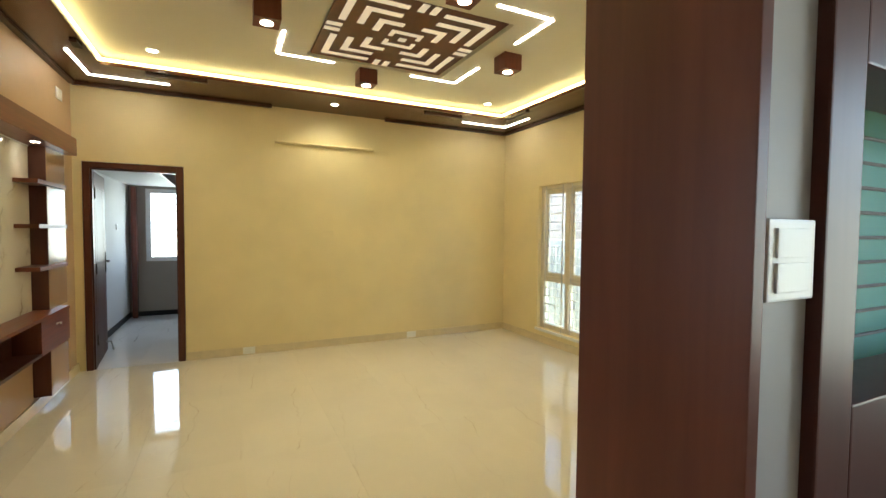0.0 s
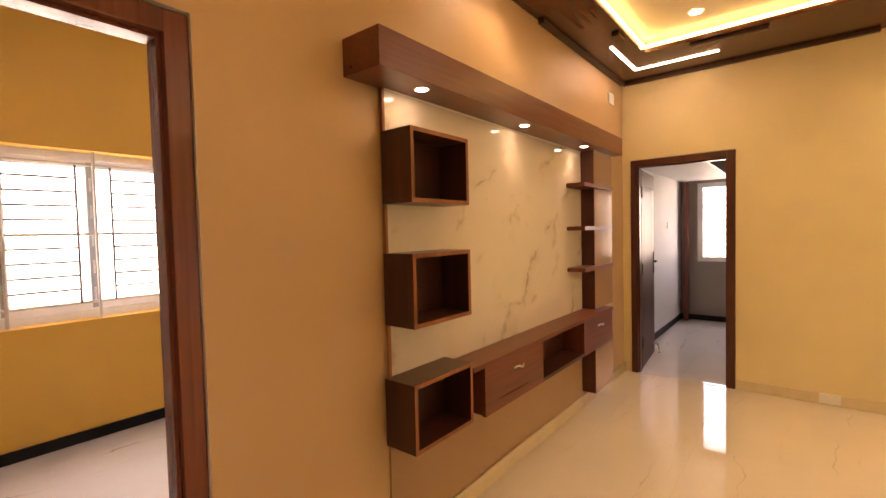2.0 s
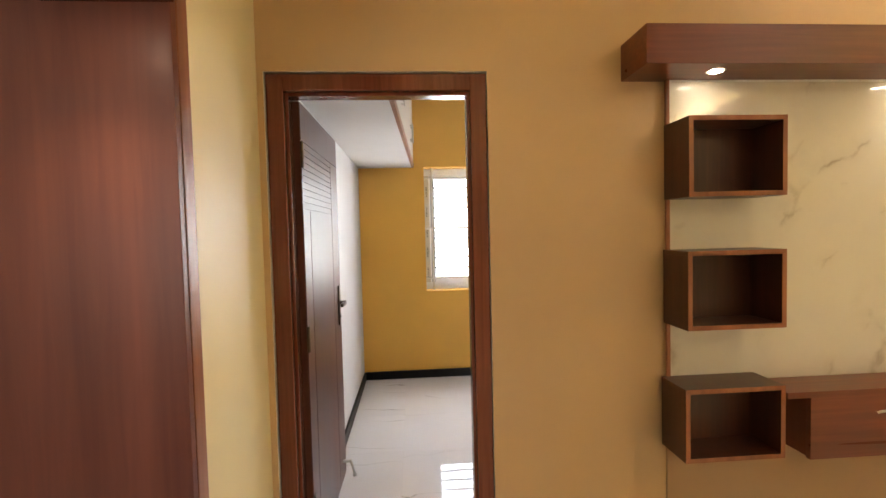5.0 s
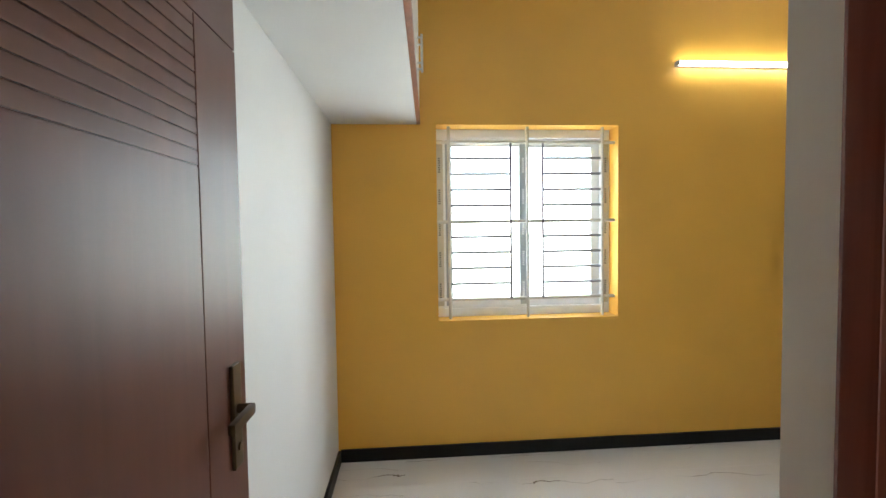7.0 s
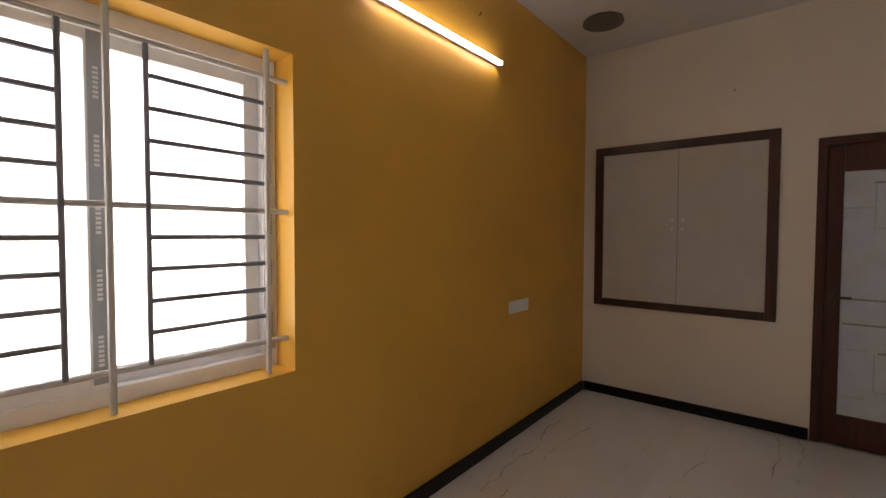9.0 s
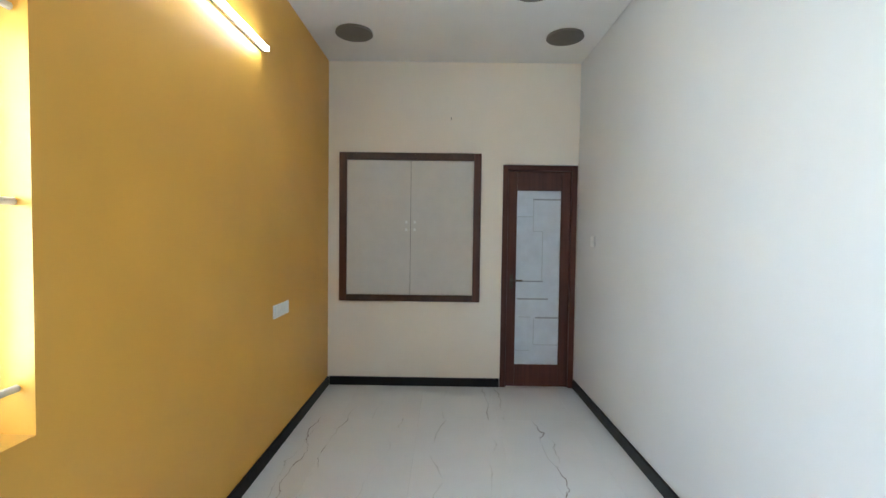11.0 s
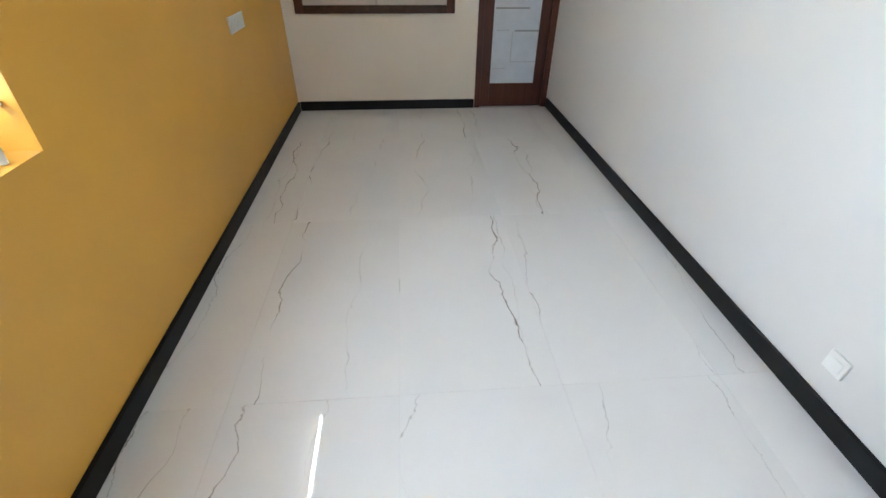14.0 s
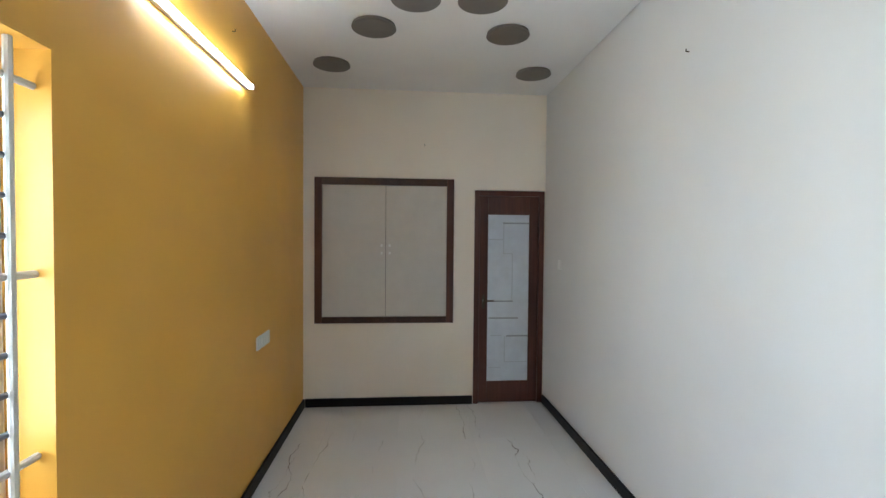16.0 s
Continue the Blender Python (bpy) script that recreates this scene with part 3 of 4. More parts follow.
# hall window
hw = empty("window_hall", 4.25, -4.27, 0.184, "large cream framed window with three bays and steel grille", "window", kind="structure")
X0, X1, Z0, Z1 = 3.49, 5.0, 0.184, 2.03
for b in (((X0, X0 + 0.06), (-4.32, -4.24), (Z0, Z1)), ((X1 - 0.06, X1), (-4.32, -4.24), (Z0, Z1)), ((X0 + 0.06, X1 - 0.06), (-4.32, -4.24), (Z0, Z0 + 0.06)), ((X0 + 0.06, X1 - 0.06), (-4.32, -4.24), (Z1 - 0.06, Z1)),
          ((X0 + 0.06, X1 - 0.06), (-4.32, -4.24), (0.80, 0.87)), ((3.96, 4.03), (-4.32, -4.24), (0.87, Z1 - 0.06)), ((4.46, 4.53), (-4.32, -4.24), (0.87, Z1 - 0.06)),
          ((3.965, 4.025), (-4.32, -4.24), (Z0 + 0.06, 0.80)), ((4.465, 4.525), (-4.32, -4.24), (Z0 + 0.06, 0.80))):
    under(hw, "window_frame", boxes(b, bevel=0.003), M_UPVCC)
for x0, x1 in ((3.55, 3.96), (4.03, 4.46), (4.53, 4.94)):
    sash(hw, x0, x1, -4.30, 0.87, Z1 - 0.06, 0.045, M_UPVCC)
    bm = boxes(((x0, x1), (-4.285, -4.28), (Z0 + 0.06, 0.80)))
    under(hw, "pane", bm, M_GLASS).visible_shadow = False
    for k in range(17):
        z = Z0 + 0.12 + k * 0.105
        bm = bmesh.new()
        grille_bar(bm, (x0 + 0.03, -4.215, z), (x1 - 0.06, -4.215, z), 0.005)
        under(hw, "grille_bar", bm, M_BARW)
    for x in (x0 + 0.03, x1 - 0.06):
        bm = bmesh.new()
        grille_bar(bm, (x, -4.215, Z0 + 0.004), (x, -4.215, Z1 - 0.004), 0.007)
        under(hw, "grille_upright", bm, M_BARW)
under(hw, "window_sill", boxes(((3.47, 5.02), (-4.188, -4.165), (0.15, 0.184)), bevel=0.004), M_PLASTIC)

# further bedroom window
gw = empty("window_guest", 8.98, 0.08, 0.9, "bright white plastic window with grille bars", "window", kind="structure")
for b in (((8.99, 9.06), (0.63, 0.70), (0.90, 2.09)), ((8.99, 9.06), (-0.55, -0.48), (0.90, 2.09)), ((8.99, 9.06), (-0.48, 0.63), (0.90, 0.97)), ((8.99, 9.06), (-0.48, 0.63), (2.02, 2.09)), ((8.99, 9.06), (0.05, 0.11), (0.97, 2.02))):
    under(gw, "window_frame", boxes(b, bevel=0.003), M_UPVC)
for k in range(10):
    bm = bmesh.new()
    grille_bar(bm, (8.965, 0.62, 1.0 + k * 0.105), (8.965, -0.5, 1.0 + k * 0.105), 0.006)
    under(gw, "grille_bar", bm, M_BAR)

# grilled opening beside the wood lining
dw = empty("window_side", 0.7, -1.75, 0.75, "dark framed window with black bars and teal glass", "window", kind="structure")
for b in (((0.58, 0.70), (-1.345, -1.251), (0.0, 2.05)), ((0.58, 0.70), (-2.33, -2.251), (0, 2.05)), ((0.58, 0.70), (-2.25, -1.346), (1.69, 2.05)), ((0.58, 0.70), (-2.25, -1.346), (0.0, 1.19))):
    under(dw, "window_frame", boxes(b, bevel=0.004), M_DOOR)
under(dw, "pane", boxes(((0.76, 0.768), (-2.25, -1.25), (0.75, 1.95))), M_TEAL)
for k in range(9):
    bm = bmesh.new()
    grille_bar(bm, (0.73, -2.25, 1.225 + 0.053 * k), (0.73, -1.26, 1.225 + 0.053 * k), 0.004)
    under(dw, "grille_bar", bm, M_BLACK)

# ---- television unit ----
tv = empty("television_unit", 3.8, 0.86, 0.0, "wall-mounted teak laminate television unit with marble back and lit canopy", "television unit")
B = 0.859
under(tv, "back_panel", boxes(((2.505, 5.13), (B - 0.012, B), (0.10, 2.10)), bevel=0.001), paint("taupe_laminate", (0.42, 0.27, 0.15), 0.42))
under(tv, "marble_panel", boxes(((2.512, 4.664), (B - 0.020, B - 0.0122), (0.55, 2.09)), bevel=0.001), M_TVMARBLE, "white veined marble sheet")
under(tv, "edge_strip", boxes(((2.498, 2.5115), (B - 0.026, B - 0.0122), (0.55, 2.09))), M_TEAKL)
under(tv, "seal_strip", boxes(((2.512, 4.664), (B - 0.026, B - 0.0202), (2.052, 2.0598))), M_PLASTIC, "thin white sealing strip")
canopy = under(tv, "canopy", boxes(((2.32, 5.13), (0.655, B), (2.06, 2.205)), bevel=0.003), M_TEAKX, "lit teak canopy box")
for x in (2.64, 3.55, 4.47):
    bm = bmesh.new()
    cyl(bm, (x, 0.735, 2.058), (x, 0.735, 2.0595), 0.026, 24)
    bmesh.ops.translate(bm, verts=bm.verts[:], vec=-tv.location)
    part("spot_lens", bm, M_SPOT, canopy)
    bm = bmesh.new()
    cyl(bm, (x, 0.735, 2.0597), (x, 0.735, 2.0565), 0.035, 24)
    cyl(bm, (x, 0.735, 2.0597), (x, 0.735, 2.0575), 0.035, 24)
    bmesh.ops.translate(bm, verts=bm.verts[:], vec=-tv.location + Vector((0, 0, 0.0025)))
    part("spot_rim", bm, M_PLASTIC, canopy)
    spot("canopy_spot", x, 0.735, 2.045, 0.22, (1.0, 0.86, 0.62), 110)


def open_box(x0, x1, z0, z1, y0=0.67):
    t = 0.018
    yb = B - 0.0205
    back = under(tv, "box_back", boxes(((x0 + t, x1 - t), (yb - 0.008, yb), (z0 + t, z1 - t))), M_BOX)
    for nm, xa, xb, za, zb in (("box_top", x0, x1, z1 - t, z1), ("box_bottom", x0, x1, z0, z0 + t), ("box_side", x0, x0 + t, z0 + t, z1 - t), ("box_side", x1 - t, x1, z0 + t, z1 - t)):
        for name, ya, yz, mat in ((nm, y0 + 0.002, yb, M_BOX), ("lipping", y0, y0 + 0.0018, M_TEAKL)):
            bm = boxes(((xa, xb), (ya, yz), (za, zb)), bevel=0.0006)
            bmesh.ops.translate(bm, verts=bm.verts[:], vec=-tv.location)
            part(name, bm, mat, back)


open_box(2.49, 2.88, 1.572, 1.875)
open_box(2.485, 2.88, 1.062, 1.366)
open_box(2.475, 2.878, 0.548, 0.835)
under(tv, "worktop", boxes(((2.882, 4.88), (0.665, B - 0.0205), (0.782, 0.806)), bevel=0.002), M_TEAKX)


def wave_handle(parent, x, z, y=0.655):
    bm = bmesh.new()
    pts = [(x - 0.05 + 0.0125 * k, y - 0.012 * math.sin(math.pi * k / 8) , z + 0.008 * math.sin(k * math.pi / 4)) for k in range(9)]
    for p, q in zip(pts[:-1], pts[1:]):
        cyl(bm, p, q, 0.005, 8)
    bmesh.ops.translate(bm, verts=bm.verts[:], vec=-tv.location)
    smooth(part("handle", bm, M_STEEL, parent, "brushed steel bow handle"))


for x0, x1 in ((2.98, 3.612), (4.262, 4.87)):
    under(tv, "drawer_body", boxes(((x0 + 0.003, x1 - 0.003), (0.69, B - 0.0205), (0.54, 0.7815)), bevel=0.001), M_TEAK)
    fr = under(tv, "drawer_front", boxes(((x0, x1), (0.668, 0.6895), (0.535, 0.7815)), bevel=0.0015), M_TEAKX)
    wave_handle(fr, (x0 + x1) / 2, 0.715)
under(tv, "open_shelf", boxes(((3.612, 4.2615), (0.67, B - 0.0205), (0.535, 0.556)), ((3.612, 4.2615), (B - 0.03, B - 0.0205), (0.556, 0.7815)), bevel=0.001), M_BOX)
M_TAUPEL = paint("taupe_laminate_front", (0.42, 0.28, 0.17), 0.14)
for za, zb in ((0.13, 0.5345), (0.807, 2.0595)):
    # the side's shade is put into the dark wood; the front gets lighter facing
    post = under(tv, "post", boxes(((4.666, 5.08), (0.7365, B - 0.0123), (za, zb)), bevel=0.001), M_DOOR, "dark post with side shade in its colour")
    bm = boxes(((4.668, 5.08), (0.733, 0.7362), (za, zb)))
    bmesh.ops.translate(bm, verts=bm.verts[:], vec=-tv.location)
    part("post_face", bm, M_TAUPEL, post, "glossy taupe laminate facing")
for z in (1.775, 1.452, 1.142):
    under(tv, "shelf", boxes(((4.38, 4.665), (0.70, B - 0.0205), (z - 0.016, z + 0.014)), ((4.665, 5.0), (0.70, 0.7325), (z - 0.016, z + 0.014))), M_TEAKX)


# ---- wall plates, sockets, hooks ----
def plate(name, x, y, z, w, h, normal, label, cat, holes=3, mat=M_PLASTIC, stacked=False):
    """A switch or socket plate lying on a wall; normal: angle about z of its outward side."""
    e = empty(name, x, y, z, label, cat)
    e.rotation_euler = (0, 0, radians(normal))
    part("cover", boxes(((-w / 2, w / 2), (-0.011, -0.0005), (-h / 2, h / 2)), bevel=0.003), mat, e)
    for k in range(holes):
        if stacked:
            cz = (k - (holes - 1) / 2) * (h * 0.84 / holes)
            part("rocker", boxes(((-w * 0.36, w * 0.36), (-0.0145, -0.0112), (cz - h * 0.36 / holes, cz + h * 0.36 / holes)), bevel=0.0015), mat, e)
            continue
        cx = (k - (holes - 1) / 2) * (w * 0.8 / max(holes, 1))
        part("rocker", boxes(((cx - w * 0.32 / holes, cx + w * 0.32 / holes), (-0.0145, -0.0112), (-h * 0.28, h * 0.28)), bevel=0.0015), mat, e)
    return e


plate("socket_plate", 4.507, 3.5, 0.91, 0.26, 0.085, 0, "white plastic socket plate on the ochre wall", "socket", 4)
plate("socket_plate", 2.395, 1.170, 0.222, 0.074, 0.074, 180, "small white socket plate low on white wall", "socket", 1)
plate("switch_plate", 8.07, 0.93, 1.46, 0.09, 0.085, 0, "small white switch plate on the further bedroom wall", "switch", 1)
plate("switch_plate", 5.25, 1.197, 1.375, 0.09, 0.085, 180, "small white switch plate beside the bathroom door", "switch", 1)
plate("switch_plate", 5.81, -1.62, 1.39, 0.13, 0.085, -90, "cream switch plate on the yellow hall wall", "switch", 3, M_CREAM)
plate("socket_plate", 5.797, -2.72, 0.05, 0.13, 0.08, -90, "white socket plate near the hall floor", "socket", 2)
plate("socket_plate", 5.797, -0.72, 0.05, 0.13, 0.08, -90, "white socket plate near the hall floor", "socket", 2)
plate("switch_plate", 3.08, -4.19, 1.36, 0.26, 0.19, 180, "cream switch board beside the hall window", "switch", 5, M_CREAM)
plate("switch_plate", 0.598, -1.185, 1.409, 0.11, 0.108, -90, "white switch plate with rocker switches", "switch", 2, stacked=True)
plate("wall_vent", 5.46, 0.86, 2.65, 0.15, 0.10, 0, "small cream wall vent cover above television unit", "vent", 1)
plate("socket_plate", 3.75, 0.829, 0.735, 0.12, 0.07, 0, "white socket plate inside the open shelf", "socket", 2)
for x, y, z, rot in ((5.7, 2.376, 2.47, -90), (3.54, 1.18, 2.52, 180), (4.0, 3.5, 2.72, 0)):
    e = empty("wall_hook", x, y, z, "tiny dark metal hook in the wall", "hook")
    e.rotation_euler = (0, 0, radians(rot))
    bm = bmesh.new()
    cyl(bm, (0, -0.0005, 0), (0, -0.018, 0), 0.003, 8)
    cyl(bm, (0, -0.017, -0.001), (0, -0.017, 0.012), 0.003, 8)
    part("hook_pin", bm, M_BRONZE, e)


def batten(name, x, y, z, length, spin, glowing, label):
    e = empty(name, x, y, z, label, "tube light")
    e.rotation_euler = (0, 0, radians(spin))
    body = M_PLASTIC if glowing else M_CREAM
    part("tray", boxes(((0, length), (-0.022, -0.0005), (-0.008, 0.021)), bevel=0.003), body, e)
    bm = bmesh.new()
    cyl(bm, (0.012, -0.035, 0.006), (length - 0.012, -0.035, 0.006), 0.0135, 20)
    smooth(part("tube", bm, M_TUBE if glowing else M_CREAM, e))
    for x0 in (0.0, length - 0.012):
        part("end_cap", boxes(((x0, x0 + 0.0118), (-0.05, -0.0222), (-0.009, 0.022)), bevel=0.003), body, e)


batten("tube_light", 3.117, 3.5, 2.48, 1.09, 0, True, "lit white tube light on the ochre wall")
batten("tube_light", 5.81, -1.02, 2.45, 1.17, -90, False, "unlit cream tube light on the yellow wall")

# ---- cupboard in the bedroom wall ----
cup = empty("wall_cupboard", 5.7, 2.744, 0.793, "built-in cupboard with grey doors and dark wood frame", "cupboard")
y0, y1, z0, z1 = 2.094, 3.394, 0.793, 2.158
for nm, b in (("frame_side", ((5.672, 5.6995), (y0, y0 + 0.068), (z0, z1))), ("frame_side", ((5.672, 5.6995), (y1 - 0.068, y1), (z0, z1))),
              ("frame_rail", ((5.672, 5.6995), (y0 + 0.068, y1 - 0.068), (z0, z0 + 0.06))), ("frame_rail", ((5.672, 5.6995), (y0 + 0.068, y1 - 0.068), (z1 - 0.068, z1)))):
    under(cup, nm, boxes(b, bevel=0.004), M_DARK if nm == "frame_rail" else wood("cupboard_frame_wood", (0.075, 0.026, 0.017), (0.12, 0.042, 0.026), 0.3))
# dark strip added in place of the shade in the gap between the doors
under(cup, "centre_strip", boxes(((5.692, 5.6995), (2.7357, 2.7403), (z0 + 0.062, z1 - 0.07))), M_DISC)
for a, b_ in ((y0 + 0.07, 2.7355), (2.7405, y1 - 0.07)):
    dr = under(cup, "door", boxes(((5.684, 5.6995), (a, b_), (z0 + 0.062, z1 - 0.07)), bevel=0.0015), M_LAMGREY)
    yy = 2.70 if a < 2.5 else 2.775
    for z in (1.455, 1.525):
        bm = boxes(((5.668, 5.6838), (yy - 0.009, yy + 0.009), (z - 0.012, z + 0.012)), bevel=0.004)
        bmesh.ops.translate(bm, verts=bm.verts[:], vec=-cup.location)
        part("handle", bm, M_PLASTIC, dr, "small white knob plate")

# ---- loft above the bedroom entrance ----
loft = empty("loft_cupboard", 0.94, 3.5, 2.10, "white overhead loft cupboard with brown edging", "loft cupboard")
under(loft, "underside", boxes(((0.936, 1.455), (1.2015, 3.4985), (2.10, 2.13))), M_WHITE)
under(loft, "edging", boxes(((1.4555, 1.478), (1.2015, 3.4985), (2.10, 2.145)), bevel=0.002), M_TEAKL)
for k in range(4):
    a = 1.205 + k * 0.573
    d = under(loft, "loft_door", boxes(((1.458, 1.476), (a, a + 0.569), (2.15, 2.98)), bevel=0.002), M_LAMGREY)
    bm = bmesh.new()
    yy = a + (0.54 if k % 2 == 0 else 0.05)
    for z in (2.25, 2.37):
        cyl(bm, (1.476, yy, z), (1.50, yy, z), 0.005, 8)
    cyl(bm, (1.50, yy, 2.235), (1.50, yy, 2.385), 0.006, 8)
    bmesh.ops.translate(bm, verts=bm.verts[:], vec=-loft.location)
    part("handle", bm, M_STEEL, d, "steel bar handle")

# the loft front runs slightly askew to the wall
for ob in loft.children_recursive:
    for v in ob.data.vertices:
        v.co.x += v.co.y * 0.045 * min(1.0, v.co.x / 0.515)

# further bedroom loft and wardrobe edge
gl = empty("loft_cupboard", 7.4, 0.92, 2.13, "dark fronted overhead loft shelf in further bedroom", "loft cupboard")
under(gl, "underside", boxes(((5.965, 8.945), (0.25, 0.926), (2.13, 2.16))), M_WHITE)
under(gl, "front", boxes(((5.965, 8.945), (0.228, 0.2495), (2.115, 2.98)), bevel=0.003), M_DARK)
wd = empty("door_guest_bath", 8.3, 0.86, 0, "dark brown wooden door frame in white wall", "door frame", kind="structure")
under(wd, "frame_post", boxes(((8.78, 8.90), (0.80, 0.8695), (0.0, 2.10)), bevel=0.003), M_FRAME)

# ---- ceiling discs ----
DISCS = ((5.10, 3.145), (5.135, 1.498), (4.43, 2.765), (4.45, 1.872), (4.05, 2.50), (4.035, 2.115))
proto = None
for x, y in DISCS:
    if proto is None:
        proto = empty("ceiling_disc", x, y, 2.985, "round taupe disc fixed on the white ceiling", "ceiling fitting", "discs on the bedroom ceiling")
        bm = bmesh.new()
        cyl(bm, (0, 0, -0.018), (0, 0, -0.0005), 0.145, 48, 0.140)
        smooth(part("cover", bm, M_DISC, proto))
        bm = bmesh.new()
        cyl(bm, (0, 0, -0.021), (0, 0, -0.0182), 0.128, 48, 0.131)
        smooth(part("face", bm, M_DISC, proto))
    else:
        copy_thing(proto, Matrix.Translation((x, y, 2.985)))

# ---- hall ceiling: cove light, pattern, small lamps ----
cove = empty("cove_light", 3.3, -1.6, 2.92, "warm yellow light strip round the tray ceiling", "light strip")
z0, z1 = 2.893, 2.918
for b in (((CX0, CX1), (CY1 - 0.008, CY1 - 0.001), (z0, z1)), ((CX0, CX1), (CY0 + 0.001, CY0 + 0.008), (z0, z1)), ((CX0 + 0.001, CX0 + 0.008), (CY0 + 0.01, CY1 - 0.01), (z0, z1)), ((CX1 - 0.008, CX1 - 0.001), (CY0 + 0.01, CY1 - 0.01), (z0, z1))):
    under(cove, "strip", boxes(b), M_COVE)

jali = empty("ceiling_panel", JX, JY, JZ, "square brown ceiling panel with cream maze pattern", "ceiling panel")
part("backing", boxes(((-JH, JH), (-JH, JH), (-0.022, -0.0005)), bevel=0.003), wood("maze_panel_wood", (0.125, 0.040, 0.022), (0.165, 0.055, 0.030), 0.4), jali)
for sx in (-1, 1):
    for sy in (-1, 1):
        for lo, hi in ((0.22, 0.86), (0.22, 0.64), (0.12, 0.42)):
            w = 0.064
            bm = boxes(((hi * JH - w * 0.6, hi * JH + w * 0.2), (lo * JH, hi * JH + w * 0.2), (-0.027, -0.0222)), ((lo * JH, hi * JH - w * 0.6), (hi * JH - w * 0.6, hi * JH + w * 0.2), (-0.027, -0.0222)))
            bmesh.ops.scale(bm, vec=(sx, sy, 1), verts=bm.verts[:])
            part("inlay", bm, M_INLAY, jali)
for ang in range(4):
    for o in (-0.045, 0.045):
        bm = boxes(((0.80 * JH, 0.99 * JH), (o - 0.025, o + 0.025), (-0.027, -0.0222)))
        bmesh.ops.rotate(bm, verts=bm.verts[:], matrix=Matrix.Rotation(ang * math.pi / 2, 3, 'Z'))
        part("inlay", bm, M_INLAY, jali)
for sx in (-1, 1):
    bm = boxes(((0.16 * JH, 0.23 * JH), (-0.13, 0.13), (-0.027, -0.0222)), ((0.06 * JH, 0.16 * JH), (0.095, 0.13), (-0.027, -0.0222)), ((0.06 * JH, 0.16 * JH), (-0.13, -0.095), (-0.027, -0.0222)))
    bmesh.ops.scale(bm, vec=(sx, sx, 1), verts=bm.verts[:])
    part("inlay", bm, M_INLAY, jali)
part("inlay", boxes(((-0.03, 0.03), (-0.03, 0.03), (-0.027, -0.0222))), M_INLAY, jali)


def led_angle(x, y, z, dx, dy, la, lb, label):
    e = empty("led_strip", x, y, z, label, "light strip")
    part("diffuser", boxes(((0, dx * la) if dx > 0 else (dx * la, 0), (-0.012, 0.012), (-0.006, -0.0005)), ((-0.012, 0.012), (0.012, lb) if dy > 0 else (-lb, -0.012), (-0.006, -0.0005))), M_LED, e)


LB = "angled white light strip set in the cream ceiling"
led_angle(4.37, -0.91, 2.95, -1, -1, 0.48, 0.48, LB)
led_angle(4.37, -2.61, 2.95, -1, 1, 0.48, 0.48, LB)
led_angle(2.84, -2.61, 2.95, 1, 1, 0.46, 0.46, LB)
LB = "angled white light strip in dark border corner"
led_angle(5.45, 0.63, 2.86, -1, -1, 0.66, 0.64, LB)
led_angle(5.44, -3.93, 2.86, -1, 1, 0.55, 0.65, LB)

WARM = (1.0, 0.84, 0.55)
proto = None
for x, y in ((4.45, -1.71), (3.50, -0.76), (3.54, -2.70), (2.66, -1.80)):
    if proto is None:
        proto = empty("cube_lamp", x, y, 2.95, "brown cube ceiling lamp with a round light", "ceiling lamp", "cube lamps round the ceiling panel")
        part("housing", boxes(((-0.085, 0.085), (-0.085, 0.085), (-0.135, -0.0005)), bevel=0.003), M_TEAK, proto)
        bm = bmesh.new()
        cyl(bm, (0, 0, -0.139), (0, 0, -0.1352), 0.04, 24)
        part("lens", bm, M_SPOT, proto)
    else:
        copy_thing(proto, Matrix.Translation((x, y, 2.95)))
    spot("cube_spot", x, y, 2.79, 3.2, WARM, 100)

proto = None
for x, y, z, p in ((4.80, 0.05, 2.95, 1.5), (4.85, -3.30, 2.95, 1.5), (5.40, -1.615, 2.86, 2.6), (3.32, -3.92, 2.86, 2.0), (3.4, 0.60, 2.86, 1.3)):
    if proto is None:
        proto = empty("downlight", x, y, z, "small round lit recessed downlight with white rim", "downlight", "recessed downlights of the hall")
        bm = bmesh.new()
        bmesh.ops.create_circle(bm, cap_ends=False, segments=32, radius=0.05)
        r = bmesh.ops.extrude_edge_only(bm, edges=bm.edges[:])
        for v in r["geom"]:
            if isinstance(v, bmesh.types.BMVert):
                v.co *= 0.78
                v.co.z = -0.006
        bmesh.ops.translate(bm, verts=bm.verts[:], vec=(0, 0, -0.0005))
        smooth(part("rim", bm, M_PLASTIC, proto))
        bm = bmesh.new()
        cyl(bm, (0, 0, -0.005), (0, 0, -0.0007), 0.0385, 24)
        part("lens", bm, M_SPOT, proto)
    else:
        copy_thing(proto, Matrix.Translation((x, y, z)))
    spot("hall_spot", x, y, z - 0.02, p * 0.8, WARM, 150)
e = copy_thing(proto, Matrix.Translation((0.715, -0.09, 2.0405)))
spot("opening_spot", 0.715, -0.09, 2.01, 1.5, WARM, 110)

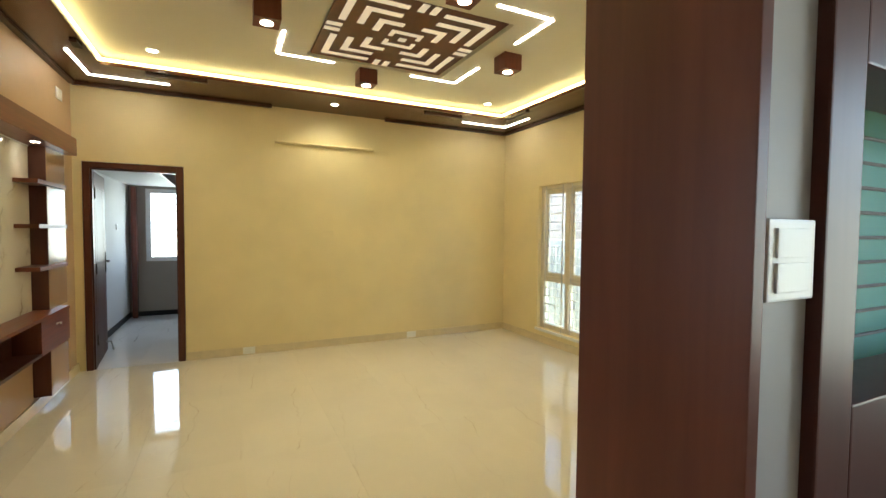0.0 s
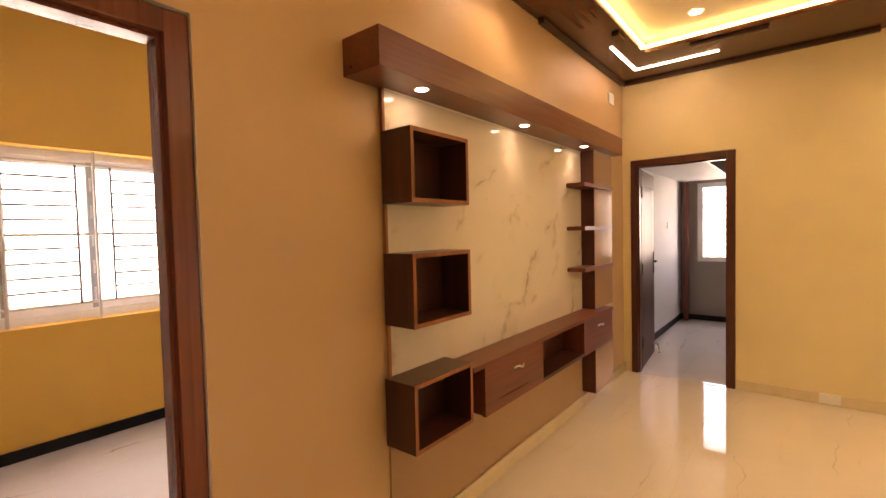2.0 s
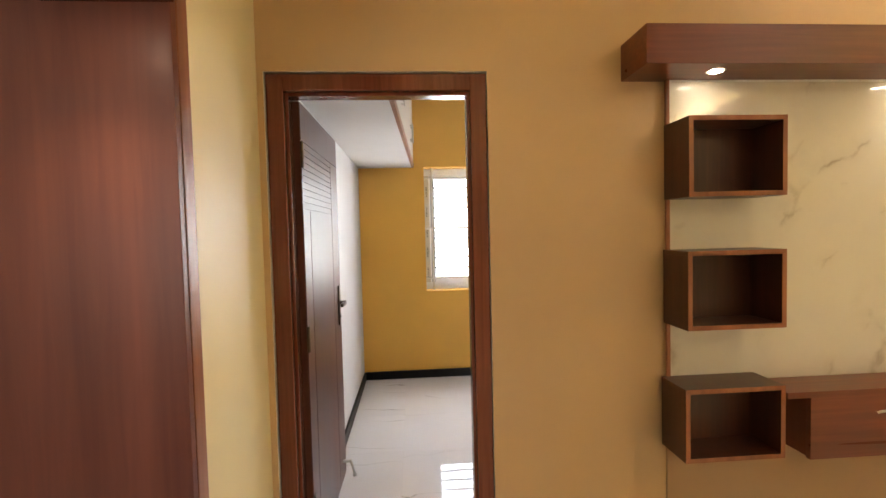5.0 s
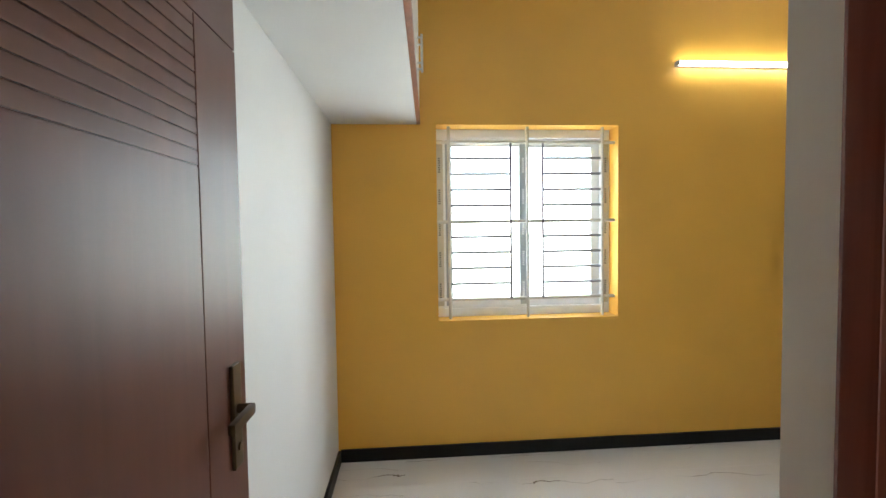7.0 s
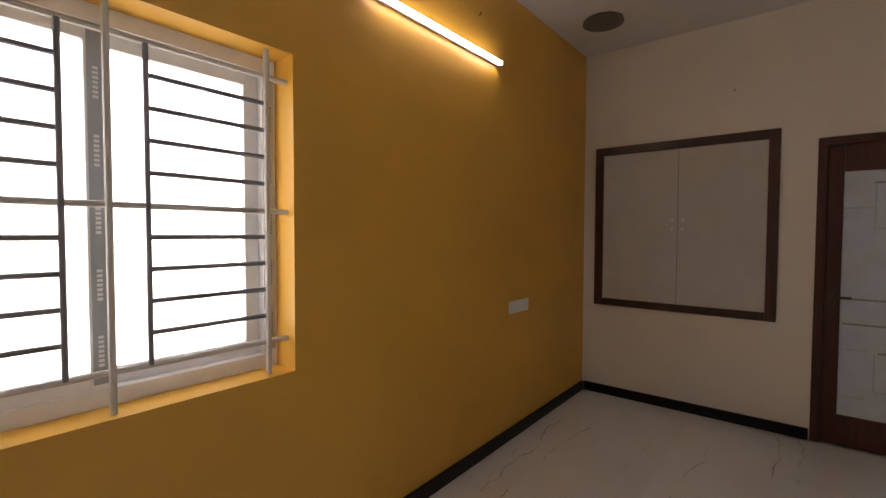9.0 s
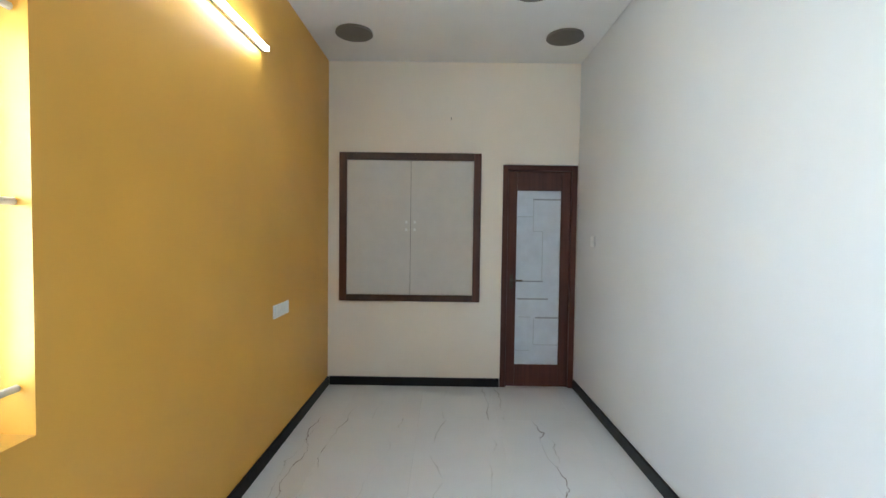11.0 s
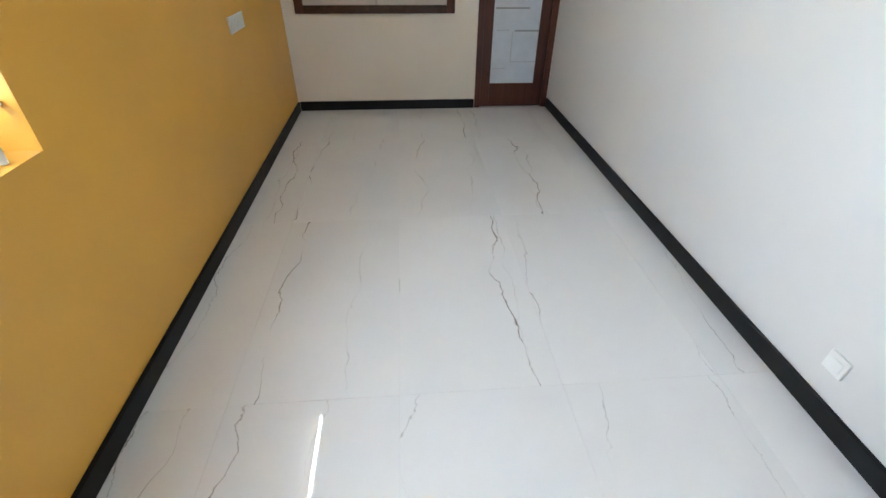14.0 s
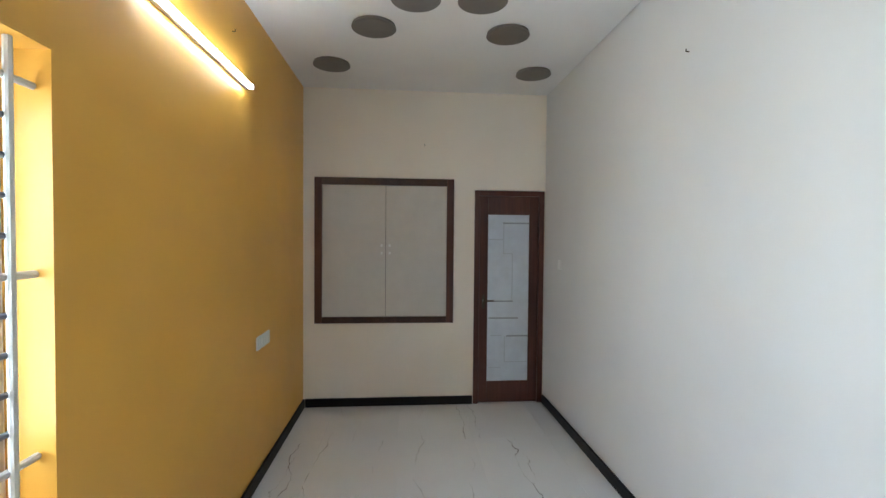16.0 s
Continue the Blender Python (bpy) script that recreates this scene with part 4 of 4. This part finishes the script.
# raised dark strips of the border along the walls
for nm, b in (("a", ((5.765, 5.809), (-0.98, 0.84), (2.835, 2.8595))), ("b", ((5.765, 5.809), (-4.17, -2.34), (2.835, 2.8595))), ("c", ((4.0, 5.76), (-4.189, -4.145), (2.835, 2.8595))),
              ("d", ((4.0, 5.76), (0.815, 0.859), (2.835, 2.8595)))):
    tagged(part("trim_border", boxes(b, bevel=0.003), M_DARK), "raised dark wood strip under the ceiling border", "trim", kind="structure")
for x, y, dx, dy in ((4.55, 0.50, 0.14, 0.05), (5.15, -0.35, 0.05, 0.5), (5.2, -3.15, 0.05, 0.5), (4.6, -3.72, 0.4, 0.05)):
    tagged(part("trim_block", boxes(((x, x + dx), (y, y + dy), (2.84, 2.8595)), bevel=0.003), M_DARK), "small dark wood batten on the ceiling border", "trim", kind="structure")

# ---- outside ----
tagged(part("ground", boxes(((-400, 400), (-400, 400), (-0.6, -0.45))), M_GRASS), "pale dry field reaching the horizon", "ground", kind="structure")

# yard walls seen through the hall window
tagged(part("yard_wall", boxes(((4.5, 7.5), (-6.2, -6.05), (-0.45, 1.3)), bevel=0.01), M_OUTWALL), "weathered white yard wall beyond the window", "wall", kind="structure")
tagged(part("neighbour_wall", boxes(((-1.0, 9.5), (-7.4, -7.2), (-0.45, 3.3)), bevel=0.01), M_OUTBRICK), "pale pinkish plastered wall of the next house", "wall", kind="structure")
tagged(part("sheet_screen", boxes(*[((4.9 + 0.08 * k, 4.95 + 0.08 * k), (-5.62 - 0.02 * (k % 2), -5.6 - 0.02 * (k % 2)), (-0.45, 1.2)) for k in range(34)]), M_SHEET), "grey corrugated sheet screen in the yard", "screen")

# bare shrubs in the field
def shrub(x, y, seed):
    rnd = random.Random(seed)
    e = empty("shrub", x, y, -0.45, "bare thin-branched shrub in the dry field", "shrub", "shrubs in the field")
    bm = bmesh.new()

    def grow(p, d, r, n):
        q = p + d * (0.35 + 0.25 * rnd.random())
        cyl(bm, p, q, r, 5, r * 0.7)
        if n:
            for _ in range(rnd.choice((2, 3))):
                grow(q, (d + Vector((rnd.uniform(-0.7, 0.7), rnd.uniform(-0.7, 0.7), rnd.uniform(-0.2, 0.5)))).normalized(), r * 0.65, n - 1)

    grow(Vector((0, 0, 0)), Vector((0.1, 0, 1)), 0.03, 4)
    part("branches", bm, M_BARK, e)


for k, (x, y) in enumerate(((2.4, 9.0), (5.5, 10.5), (8.5, 9.5), (11.5, 12.0), (0.5, 11.0))):
    shrub(x, y, k + 3)

# ---- floor tiles ----
TL, TW, GAP = 1.2, 0.6, 0.0005


def tile_mesh(name, w, d, mat):
    bm = boxes(((0, w), (0, d), (-0.012, 0.0)))
    top = [e_ for e_ in bm.edges if all(v.co.z > -0.001 for v in e_.verts)]
    bmesh.ops.bevel(bm, geom=top, offset=0.0003, segments=1, affect='EDGES')
    return mesh_of(name, bm, mat)


def tiles(floor_name, x0, x1, y0, y1, ox, oy, mat, label):
    e = empty(floor_name, x0, y0, 0, label, "floor", kind="structure")
    cache = {}
    k = math.floor((x0 - ox) / TL)
    while ox + k * TL < x1 - 0.005:
        a, b = max(x0, ox + k * TL), min(x1, ox + (k + 1) * TL)
        j = math.floor((y0 - oy) / TW)
        while oy + j * TW < y1 - 0.005:
            c, d = max(y0, oy + j * TW), min(y1, oy + (j + 1) * TW)
            w, h = round(b - a - GAP, 4), round(d - c - GAP, 4)
            if w > 0.02 and h > 0.02:
                if (w, h) not in cache:
                    cache[w, h] = tile_mesh("tile", w, h, mat)
                o = new("tile", cache[w, h])
                o.parent = e
                o.location = (a - x0, c - y0, 0)
            j += 1
        k += 1
    return e


tiles("floor_bedroom", 0.935, 5.7, 1.16, 3.5, 2.55, 0.8, M_TILE, "polished white marble tiles with grey veins")
tiles("floor_hall", 0.86, 5.81, -4.19, 0.86, 0.86, -4.19, M_TILEH, "polished cream marble tiles with faint veins")
tiles("floor_threshold", 0.89, 1.76, 0.862, 1.159, 0.6, 0.8, M_TILE, "polished white tile in the bedroom doorway")
tiles("floor_guest", 5.812, 8.95, -2.05, 0.93, 5.82, -2.05, M_TILE, "polished white marble tiles with grey veins")
tiles("floor_dining", -0.89, 0.858, -2.8, 1.75, -0.89, -2.8, M_TILEH, "polished cream tiles of the side room")
